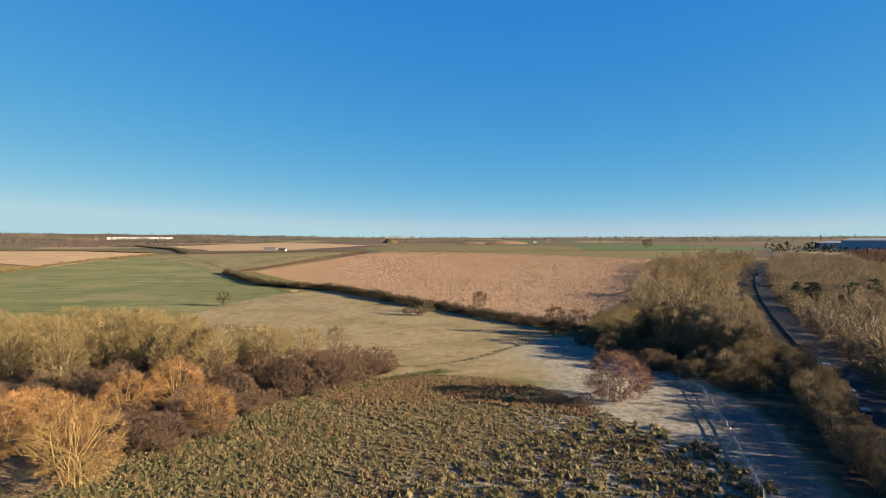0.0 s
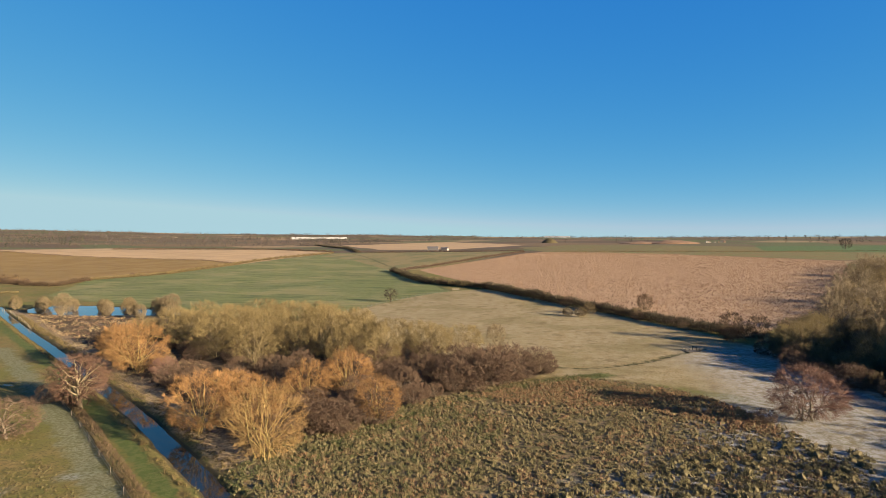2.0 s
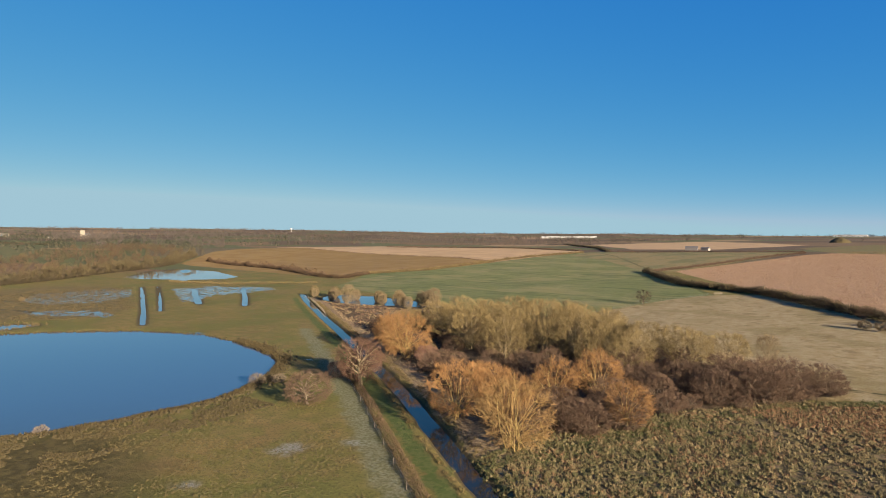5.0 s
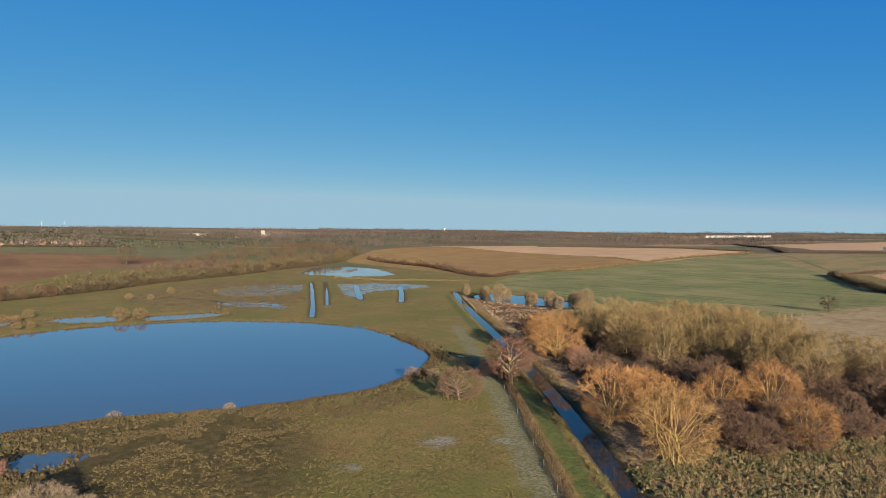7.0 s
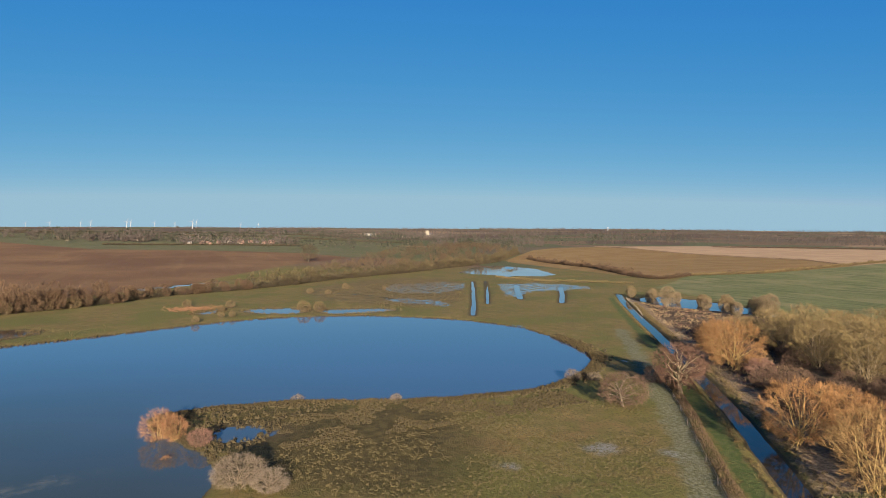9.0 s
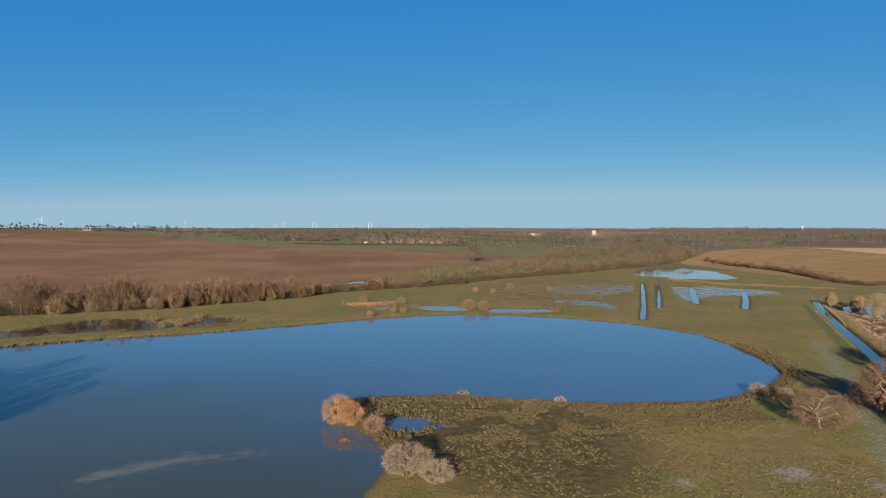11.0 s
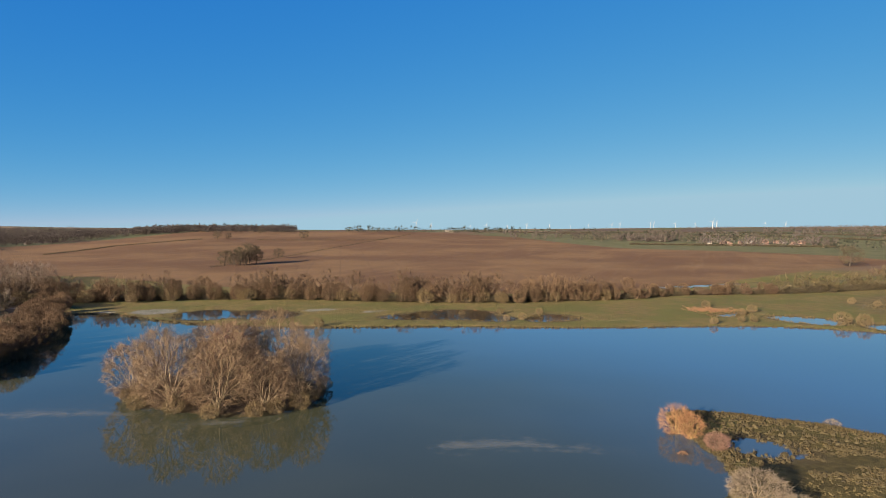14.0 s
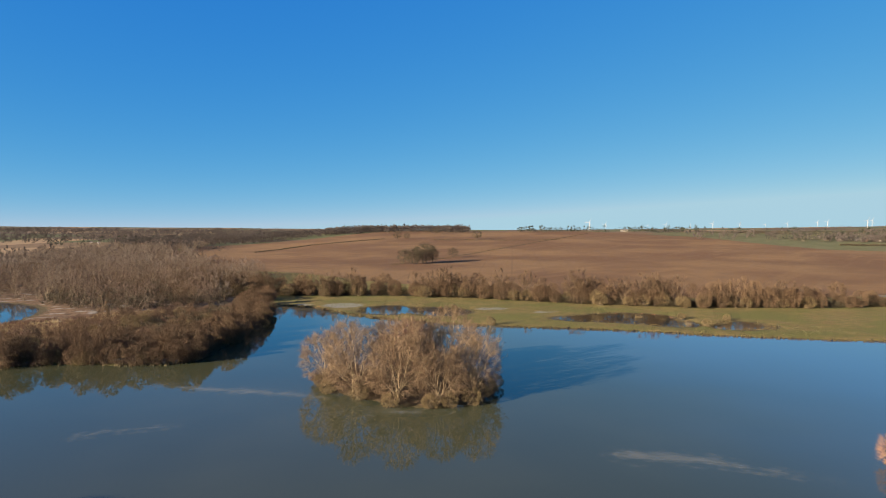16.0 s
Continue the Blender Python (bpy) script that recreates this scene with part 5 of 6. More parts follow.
hedge([(-399, 208), (-352, 221), (-322, 251), (-312, 262)], 2.0, 3.5, 5, "low brown hedge across the flooded meadow", "olive", 40, 0.18)
hedge(offset(RIVER[3:-8], -7.6), 1.25, 1.9, 6, "reddish bramble scrub along the river path", "thornred", 80, 0.045)
hedge([(-335, 508), (-412, 552), (-632, 595), (-894, 665)], 1.2, 2.0, 7, "thin hedge dividing brown and straw-coloured fields", "brown", 20, 0.25)
hedge([(-370, 780), (-486, 823), (-586, 802), (-760, 800)], 3.0, 5.0, 8, "dark hedge beyond the straw-coloured field", "brown", 26, 0.4)
hedge([(-323, 763), (-500, 1087), (-754, 1488)], 4.0, 6.0, 9, "dark field hedge running up the hill", "dark", 24, 0.5)
hedge([(-323, 763), (-271, 758), (-223, 786), (-192, 780), (-107, 801), (-98, 755)], 2.5, 4.0, 10, "hedge at the top of the rough pasture", "brown", 26, 0.3)
hedge([(-409, -408), (-470, -424), (-544, -445), (-700, -480), (-859, -515), (-1162, -579)], 1.3, 1.8, 11, "thin dark hedge across the ploughed hill", "dark", 14, 0.2)
hedge([(-1010, -120), (-1000, 40), (-985, 170)], 3.5, 6.0, 17, "dark hedge in front of the hamlet", "dark", 40, 0.5)
hedge([(-1350, -420), (-1330, -100), (-1290, 200), (-1180, 420)], 4.0, 7.0, 18, "dark hedge across the green hill", "dark", 30, 0.6)
hedge([(-1650, -420), (-1680, 0), (-1560, 380)], 4.5, 8.0, 19, "far dark hedge on the green hill", "dark", 24, 0.8)
# these two thorn bases take dark twigs to deepen the belts' shade
hedge(BELT, 3.6, 5.0, 15, "thorn undergrowth below the riverside belt, darkened for shade", "dark", 120, 0.14)
hedge([(-368, 34), (-430, 98), (-470, 160), (-515, 205), (-570, 270), (-650, 345), (-740, 420)], 4.6, 6.0, 16, "thorn undergrowth along the far river, darkened for shade", "dark", 80, 0.22)
hedge([(-815, -705), (-894, -541), (-930, -520)], 2.0, 2.5, 12, "thin dark hedge on the ploughed hill", "dark", 16, 0.4)
hedge([(-460, -715), (-607, -785), (-775, -789)], 2.0, 2.5, 13, "thin dark hedge on the ploughed hill", "dark", 16, 0.4)
hedge([(-60, 775), (0, 768), (169, 842), (300, 905), (420, 930)], 1.6, 2.5, 14, "thin hedge behind the stubble field", "olive", 16, 0.35)


# ---------------------------------------------------------------- tufts: rushes, reeds and rough grass
def tufts(name, label, spots, blades, long, thin, twig, seed, lean=0.6, sink=0.05, spread=0.16, body=0.0, turf="tussock"):
    """Clumps of blades; with a body, each clump grows from a lumpy mound that many metres wide."""
    rng = np.random.default_rng(seed)
    p = np.array(spots)
    size = rng.uniform(0.6, 1.25, len(p))
    z = ground_z(p[:, 0], p[:, 1])
    keep = z > -0.12
    p, size, z = p[keep], size[keep], z[keep]
    n = len(p)
    idx = np.repeat(np.arange(n), blades)
    foot = rng.normal(size=(n * blades, 2)) * spread * long * size[idx][:, None]
    start = np.column_stack([p[idx] + foot, z[idx] - sink])
    if body:
        start[:, 2] += 0.45 * body * size[idx] * np.clip(1 - (np.hypot(*foot.T) / (0.5 * body * size[idx])) ** 2, 0, 1)
    way = np.column_stack([foot / (spread * long) * 0.35 + rng.normal(size=(n * blades, 2)) * lean * 0.5, np.ones(n * blades)])
    way /= np.linalg.norm(way, axis=1, keepdims=True)
    v, f = spikes(start, way, long * size[idx] * rng.uniform(0.6, 1.2, n * blades), thin * rng.uniform(0.7, 1.4, n * blades), rng)
    if body:
        a = np.arange(6) * np.pi / 3
        form = np.concatenate([np.column_stack([np.cos(a), np.sin(a), np.full(6, -0.25)]), np.column_stack([0.72 * np.cos(a + 0.5), 0.72 * np.sin(a + 0.5), np.full(6, 0.62)]), [[0, 0, 1.0]]])
        cap = [t for i in range(6) for t in ((i, (i + 1) % 6, 6 + i), ((i + 1) % 6, 6 + (i + 1) % 6, 6 + i), (6 + i, 6 + (i + 1) % 6, 12))]
        lump = form[None] * (1 + 0.35 * rng.normal(size=(n, 13, 1)).clip(-1, 1)) * (0.5 * body * size[:, None, None] * rng.uniform(0.75, 1.3, (n, 1, 3)) * (1, 1, 0.9))
        lump = lump + np.column_stack([p, z])[:, None]
        f = np.concatenate([f, (np.array(cap)[None] + 13 * np.arange(n)[:, None, None]).reshape(-1, 3) + len(v)])
        v = np.concatenate([v, lump.reshape(-1, 3)])
    blade_count = n * blades
    return tagged(mesh_object(name, v, f, [TWIG[twig], TWIG[turf]], False, [0] * blade_count + [1] * (len(f) - blade_count)), label, "grass", "", "stuff")


def scatter(outline, count, seed, clump=None, level=0.0):
    """Random spots inside an outline, thinned by a noise of the given size."""
    rng = np.random.default_rng(seed)
    p = np.array(outline)
    x, y = rng.uniform(p[:, 0].min(), p[:, 0].max(), count), rng.uniform(p[:, 1].min(), p[:, 1].max(), count)
    good = inside(x, y, p) > 0
    if clump:
        good &= wave(x, y, clump, seed, 3) > level
    return np.stack([x[good], y[good]], 1)


tufts("rush_tussock", "green-brown rush tussocks covering the marsh", scatter(MARSH, 10500, 1), 18, 0.45, 0.045, "rush", 1, 1.1, 0.05, 0.45, 0.48)
tufts("straw_tussock", "pale straw tussocks among the marsh rushes", scatter(MARSH, 8000, 13, 2.2, 0.0), 18, 0.48, 0.05, "straw", 13, 1.1, 0.05, 0.45, 0.5)
tufts("rush_tussock", "fresh green rush tussocks beside the willows", scatter([(-48, 62), (-44, 90), (-32, 106), (-16, 100), (-14, 76), (-22, 52)], 2600, 16, 5.0, -0.35), 20, 0.45, 0.05, "fresh", 16, 1.1, 0.05, 0.45, 0.45)
tufts("dead_rush", "reddish-brown dead rushes in the marsh", scatter(MARSH, 7000, 14, 3.5, 0.05), 18, 0.48, 0.05, "deadrush", 14, 1.1, 0.05, 0.45, 0.5)
tufts("dead_rush", "reddish-brown dead rushes at the marsh edge", scatter(rounded([(-30, 104), (-10, 129), (8, 129), (22, 118), (28, 98), (18, 104), (0, 112)], 1), 5000, 2, 6.0, -0.3), 12, 0.5, 0.06, "deadrush", 2, 0.9, 0.05, 0.4, 0.6)
tufts("straw_tussock", "pale straw tussocks on frosty marsh", scatter(rounded([(-20, 56), (0, 74), (14, 94), (28, 100), (38, 92), (40, 66), (24, 44)], 1), 1500, 3, 7.0, -0.3), 50, 0.6, 0.06, "rush", 3, 1.0, 0.05, 0.5, 1.1)
tufts("meadow_tussock", "rough yellow-brown grass tussocks in the meadow", scatter([(-40, 34), (-52, 52), (-88, 74), (-98, 62), (-102, 40), (-108, 20), (-92, 6), (-66, 4)], 8500, 4, 9.0, -0.1), 10, 0.25, 0.05, "meadowgrass", 4, 0.9, 0.05, 0.5, 0.24, "turf")
tufts("shore_sedge", "dark sedge tufts along the lake shore", np.concatenate([along(LAKE[np.arange(2, 44)], 5600, 1.7, 5), scatter([(-112, -6), (-90, 0), (-88, 6), (-100, 16), (-112, 30), (-116, 10)], 900, 15)]), 10, 0.4, 0.08, "sedge", 5, 0.8, 0.05, 0.4, 0.7, "shore")
tufts("shore_sedge", "dark sedge tufts along the far lake shore", along(LAKE[np.arange(44, 108)], 2600, 0.8, 6), 6, 0.4, 0.12, "sedge", 6, 0.8, 0.05, 0.3, 0.7, "shore")
tufts("reeds", "straw-coloured reeds on the river bank", np.concatenate([along(offset(RIVER[3:-3], 3.6), 1500, 0.8, 7), along(offset(RIVER[3:-3], -2.9), 500, 0.3, 8)]), 12, 0.6, 0.05, "meadowgrass", 7)
tufts("reeds", "reddish reeds on islets in the ponds", np.concatenate([along([(-266, 2), (-274, -6), (-276, 10)], 260, 3.0, 9), along([(-226, -100), (-232, -84)], 120, 2.0, 10), along([(-176, -176), (-196, -168)], 160, 2.4, 11),
      along([(-152, -184), (-160, -216)], 160, 3.0, 12)]), 12, 0.8, 0.14, "deadrush", 8)
tufts("shore_sedge", "dark sedge rims round the ponds", np.concatenate([along(np.concatenate([POOLS[k], POOLS[k][:1]]), 240, 2.0, 20 + i) for i, k in enumerate(("pond_a", "pond_b", "pond_c", "back_pool_a", "back_pool_b", "reed_pool"))]), 8, 0.5, 0.12, "meadowgrass", 21, 0.8, 0.05, 0.3, 0.6, "shore")
tufts("meadow_tussock", "brown rough grass in the flooded meadow", scatter([(-262, 62), (-345, 62), (-400, 140), (-380, 176), (-252, 117), (-240, 95)], 7000, 40, 9.0, -0.2), 7, 0.5, 0.16, "sedge", 40)
tufts("reeds", "reddish-tan reeds and dead growth on the spit", scatter([(-10, -184), (-60, -156), (-92, -162), (-136, -204), (-150, -236), (-110, -250), (-66, -254), (0, -240)], 16000, 50, 9.0, -0.25), 9, 1.3, 0.1, "bramble", 50, 0.7)
tufts("reeds", "straw reeds on the spit", scatter([(-10, -184), (-60, -156), (-92, -162), (-136, -204), (-150, -236), (-110, -250), (-66, -254), (0, -240)], 8000, 51, 12.0, 0.05), 9, 1.3, 0.1, "straw", 51, 0.7)
tufts("reeds", "brown rough growth between river and willows", scatter([(-62, 82), (-90, 102), (-130, 128), (-190, 168), (-225, 192), (-160, 190), (-125, 165), (-98, 130), (-66, 100)], 5000, 54, 6.0, -0.2), 10, 0.8, 0.07, "bramble", 54, 0.8, 0.05, 0.25)
tufts("reeds", "straw growth between river and willows", scatter([(-62, 82), (-90, 102), (-130, 128), (-190, 168), (-225, 192), (-160, 190), (-125, 165), (-98, 130), (-66, 100)], 9000, 55, 6.0, -0.2), 10, 0.6, 0.06, "straw", 55, 0.8, 0.05, 0.25)
tufts("grass_margin", "lush green grass between marsh and willows", along(MARGIN, 2600, 1.2, 52), 12, 0.35, 0.04, "fresh", 52, 0.8)
tufts("meadow_tussock", "dark grass clumps near the lake shore", scatter([(-106, 22), (-102, 44), (-99, 66), (-90, 66), (-88, 40), (-86, 12), (-96, 10)], 7000, 53, 4.0, 0.0), 8, 0.3, 0.05, "sedge", 53, 0.9, 0.05, 0.4, 0.42, "shore")
tufts("meadow_tussock", "rough grass tufts on the far lake shore", scatter([(-240, -30), (-262, -90), (-246, -150), (-230, -190), (-165, -232), (-158, -150), (-172, -110), (-196, -60), (-214, -16)], 9000, 56, 10.0, -0.1), 7, 0.35, 0.1, "turf", 56, 0.9)
tufts("crop_stubble", "pinkish tufted crop stubble", scatter(PINK, 85000, 9), 4, 0.7, 0.24, "stubble", 9, 0.8)


# ---------------------------------------------------------------- plain materials for built things
def plain(name, colour, rough=0.7, vary=0.15, scale=3.0, metal=0.0):
    n = Nodes(name)
    g = n.noise(scale, 4)
    col = n.mix(n.span(g, 0.3, 0.7), colour, tuple(c * (1 - vary) for c in colour))
    n.bsdf.inputs["Metallic"].default_value = metal
    n.bump(g, 0.15, 0.01)
    return n.done(col, rough, 0.3)


BRICK, RENDER, TILE, SLATE = plain("brick_wall", (0.26, 0.165, 0.12)), plain("pale_render", (0.36, 0.32, 0.27)), plain("clay_tiles", (0.20, 0.12, 0.085)), plain("slate", (0.14, 0.13, 0.13))
WHITE_STEEL, BLUE_STEEL, DARK_STEEL = plain("white_cladding", (0.5, 0.5, 0.5), 0.5), plain("blue_cladding", (0.42, 0.53, 0.64), 0.5), plain("dark_cladding", (0.05, 0.07, 0.10), 0.5)
ASPHALT, PAINT, WOOD_GREY, WOOD_PALE = plain("asphalt", (0.032, 0.034, 0.04), 1.0, 0.3, 0.8), plain("road_paint", (0.7, 0.7, 0.68)), plain("weathered_timber", (0.26, 0.22, 0.17), 0.9, 0.3), plain("pale_timber", (0.62, 0.57, 0.48), 0.9, 0.3)
GLASS, RUBBER, EARTH, STONE = plain("dark_glass", (0.02, 0.025, 0.03), 0.1), plain("rubber", (0.02, 0.02, 0.02)), plain("bare_earth", (0.27, 0.155, 0.088), 0.95, 0.3, 0.1), plain("church_stone", (0.40, 0.36, 0.28))
WOOD_DARK = plain("old_oak_posts", (0.12, 0.10, 0.08), 0.9, 0.3)
WIRE = plain("galvanised_wire", (0.4, 0.41, 0.42), 0.4, 0.1, 3.0, 0.8)


def box(bm, x0, x1, y0, y1, z0, z1):
    v = [bm.verts.new(p) for p in ((x0, y0, z0), (x1, y0, z0), (x1, y1, z0), (x0, y1, z0), (x0, y0, z1), (x1, y0, z1), (x1, y1, z1), (x0, y1, z1))]
    for q in ((3, 2, 1, 0), (4, 5, 6, 7), (0, 1, 5, 4), (1, 2, 6, 5), (2, 3, 7, 6), (3, 0, 4, 7)):
        bm.faces.new([v[i] for i in q])


def part(name, bm, material, parent, label=""):
    me = bpy.data.meshes.new(name)
    bm.to_mesh(me)
    bm.free()
    me.materials.append(material)
    return under(new(name, me), parent, label)


def boxes(name, material, parent, *sizes, label=""):
    bm = bmesh.new()
    for s in sizes:
        box(bm, *s)
    return part(name, bm, material, parent, label)


def gable(name, material, parent, w, l, z, rise, over=0.3):
    """A pitched roof over a box w wide and l long, its ridge along y."""
    bm = bmesh.new()
    w2, l2 = w / 2 + over, l / 2 + over
    pts = [(-w2, -l2, z), (w2, -l2, z), (0, -l2, z + rise), (-w2, l2, z), (w2, l2, z), (0, l2, z + rise)]
    v = [bm.verts.new(p) for p in pts]
    for q in ((0, 1, 2), (5, 4, 3), (0, 2, 5, 3), (2, 1, 4, 5), (1, 0, 3, 4)):
        bm.faces.new([v[i] for i in q])
    return part(name, bm, material, parent)


def house(label, wall, roof, w=7.0, l=11.0, eaves=5.0):
    """A far house: walls, pitched roof, chimney, windows and a door."""
    thing = tagged(new("house"), label, "house")
    boxes("wall", wall, thing, (-w / 2, w / 2, -l / 2, l / 2, -1.5, eaves))
    r = gable("roof", roof, thing, w, l, eaves, w * 0.42)
    boxes("chimney", BRICK, r, (-0.5, 0.5, l / 2 - 1.4, l / 2 - 0.5, eaves + w * 0.2, eaves + w * 0.42 + 1.1))
    for side in (-1, 1):
        for k in (-0.3, 0.0, 0.3):
            for z in (1.0, 3.2):
                x = side * (w / 2 + 0.02)
                boxes("window", GLASS, thing, (x - 0.05, x + 0.05, k * l - 0.6, k * l + 0.6, z, z + 1.2))
    return thing


def on_ground(thing, x, y, turn=0.0, up=0.0):
    thing.matrix_basis = pose(x, y, height(x, y) + up, 0, 0, turn)
    return thing


homes = [house("brick house with a clay-tiled roof in a far village", BRICK, TILE), house("white-rendered house with a slate roof in a far village", RENDER, SLATE), house("small pale house with a tiled roof in a far village", RENDER, TILE, 6.0, 9.0, 4.2)]
for h in homes:
    h["used"] = 0
r = random.Random(5)


def village(outline, count, seed, group):
    for x, y in free_spots(outline, count, seed, 16.0):
        h = homes[r.randrange(3)]
        m = pose(x, y, height(x, y), 0, 0, r.uniform(0, 180)) @ Matrix.Scale(r.uniform(0.55, 0.85), 4)
        if h["used"] == 0:
            h["used"] = 1
            h.matrix_basis = m
            tagged(h, group=group)
        else:
            tagged(copy_thing(h, m), group=group)


village([(-1000, -5), (-1000, 140), (-1085, 150), (-1085, -5)], 24, 1, "houses of the hamlet on the hill")
village([(-1500, 540), (-1600, 600), (-1850, 790), (-1960, 860), (-1960, 720), (-1700, 560)], 34, 2, "houses of the church village")
village([(-1120, -150), (-1110, -60), (-1180, -60), (-1190, -150)], 9, 3, "houses of the hamlet on the hill")
village([(-2310, 2217), (-1978, 2160), (-1756, 2308), (-2000, 2600), (-2500, 2500)], 46, 4, "houses of the far town")
village([(-530, -1990), (-960, -2430), (-1380, -2420), (-1930, -2780), (-1500, -3000), (-900, -2700)], 46, 5, "houses of the ridge town")
village([(200, 1560), (300, 1560), (310, 1620), (200, 1620)], 8, 6, "houses beside the quarry")
village([(-370, -1200), (-500, -1250), (-500, -1300), (-370, -1240)], 4, 7, "houses in the valley wood")


def shed(name, label, w, l, eaves, rise, wall, roof, bays=0):
    thing = tagged(new(name), label, "building")
    boxes("wall", wall, thing, (-w / 2, w / 2, -l / 2, l / 2, -4, eaves))
    gable("roof", roof, thing, w, l, eaves, rise, 0.5)
    for k in range(bays):
        y = (k + 0.5) / bays * l - l / 2
        for side in (-1, 1):
            x = side * (w / 2 + 0.1)
            boxes("loading_door", DARK_STEEL, thing, (x - 0.1, x + 0.1, y - 2, y + 2, 0, 5))
    return thing


on_ground(shed("warehouse", "very long white distribution warehouse on the far plain", 60, 250, 7, 1.2, WHITE_STEEL, WHITE_STEEL, 3), -1290, 2590, -65)
on_ground(shed("warehouse", "large pale blue steel warehouse beside the road", 46, 80, 15, 3.5, BLUE_STEEL, WHITE_STEEL, 5), 632, 880, 20)
on_ground(shed("warehouse", "low blue and white steel warehouse", 40, 44, 10, 3, BLUE_STEEL, WHITE_STEEL, 3), 640, 975, 20)
on_ground(shed("warehouse", "dark grey warehouse office block", 24, 30, 9, 0.5, DARK_STEEL, SLATE, 2), 660, 1040, 20)
on_ground(shed("warehouse", "far white warehouse on the skyline", 40, 130, 9, 2, WHITE_STEEL, WHITE_STEEL, 6), -250, 3300, 90)
on_ground(shed("barn", "grey farm barn with a white end at the field top", 8, 15, 3.5, 2.2, SLATE, SLATE), -243, 852, 100)
on_ground(shed("barn", "pale open-sided farm barn", 6, 10, 3, 1.8, RENDER, SLATE), -222, 840, 80)
on_ground(shed("barn", "long pale barn above the village", 12, 34, 5, 2.5, RENDER, RENDER, 3), -1888, 530, 0)
on_ground(shed("barn", "white farm shed on the hill", 8, 18, 4, 2.0, RENDER, SLATE), -1300, -560, 20)

church = tagged(new("church"), "stone village church with a square tower", "church")
boxes("tower", STONE, church, (-4, 4, -4, 4, -2, 20), (-4.3, 4.3, -4.3, 4.3, 19.2, 20), label="square stone tower")
boxes("nave", STONE, church, (-5, 5, 4, 26, -2, 8))
roof = gable("roof", SLATE, church, 10, 22, 8, 4)
roof.location.y = 15
on_ground(church, -1823, 702, 30)

tower = tagged(new("water_tower"), "white concrete water tower on the skyline", "tower")
v, f = tube([(0, 0, -3), (0, 0, 12), (0, 0, 24)], (3.0, 2.4, 3.0), 12)
under(mesh_object("shaft", v, f, WHITE_STEEL, True), tower)
v, f = tube([(0, 0, 22), (0, 0, 26), (0, 0, 32), (0, 0, 32.2)], (3.0, 9.0, 10.0, 0.1), 16)
under(mesh_object("tank", v, f, WHITE_STEEL, True), tower)
tower.matrix_basis = pose(-3016, 2334, height(-3016, 2334)) @ Matrix.Scale(0.65, 4)


# ---------------------------------------------------------------- wind turbines
TURBINE = plain("turbine_paint", (0.4, 0.4, 0.4), 0.5)


def turbine():
    thing = tagged(new("wind_turbine"), "white three-bladed wind turbine on the skyline", "turbine", "wind farm on the ridge")
    v, f = tube([(0, 0, -4), (0, 0, 30), (0, 0, 64)], (2.4, 1.9, 1.3), 10)
    under(mesh_object("tower", v, f, TURBINE, True), thing)
    boxes("nacelle", TURBINE, thing, (-1.7, 1.7, -3.5, 4.5, 63, 66.5))
    for k in range(3):
        a = 0.5 + k * 2.0944
        d = np.array((math.sin(a), 0, math.cos(a)))
        p = np.array((0, -4.2, 64.8))
        v, f = tube([p, p + d * 8, p + d * 22, p + d * 36], (0.8, 1.5, 0.9, 0.15), 5)
        under(mesh_object("blade", v, f, TURBINE), thing)
    return thing


mill = turbine()
first = True
for az, d, s in ((116.4, 3700, 1.15), (115.0, 4100, 1.1), (111.3, 4500, 0.75), (109.8, 4100, 1.0), (107.8, 4500, 0.8), (106.0, 4000, 1.0), (103.9, 4400, 0.9), (102.0, 4500, 0.7), (100.4, 4400, 0.85), (98.3, 4400, 0.9), (97.6, 4300, 0.95),
                 (95.0, 3900, 1.05), (94.7, 4300, 1.0), (92.9, 4400, 0.85), (91.3, 4400, 0.85), (89.9, 3700, 1.15), (89.6, 4100, 1.05), (85.9, 4500, 0.8), (84.4, 4300, 0.8)):
    x, y = -math.sin(radians(az)) * d, math.cos(radians(az)) * d
    m = pose(x, y, height(x, y) - 1, 0, 0, 100 + 9 * (az % 4)) @ Matrix.Scale(0.7 * s, 4)
    if first:
        mill.matrix_basis, first = m, False
    else:
        copy_thing(mill, m)


# ---------------------------------------------------------------- spoil heaps by the quarry
def heap(x, y, wide, long, high, material, label, seed):
    n = 24
    u, w = np.meshgrid(np.linspace(-1, 1, n), np.linspace(-1, 1, n))
    r = np.hypot(u, w)
    z = high * np.clip(1 - r, 0, 1) ** 0.7 * (1 + 0.25 * wave(u * 10, w * 10, 3.0, seed)) - 2.0 * (r > 0.98)
    px, py = x + u.ravel() * long, y + w.ravel() * wide
    v = np.stack([px, py, ground_z(px, py) + z.ravel()], 1)
    i = (np.arange(n - 1)[:, None] * n + np.arange(n - 1)[None]).ravel()
    tagged(mesh_object("spoil_mound", v, np.stack([i, i + 1, i + n + 1, i + n], 1), material, True), label, "mound")


heap(148, 1470, 40, 60, 9, EARTH, "orange-brown quarry spoil heap", 1)
heap(80, 1480, 40, 50, 6, EARTH, "low quarry spoil heap of bare earth", 2)
heap(-143, 1640, 30, 22, 13, FARMLAND, "grassed mound on the skyline", 3)


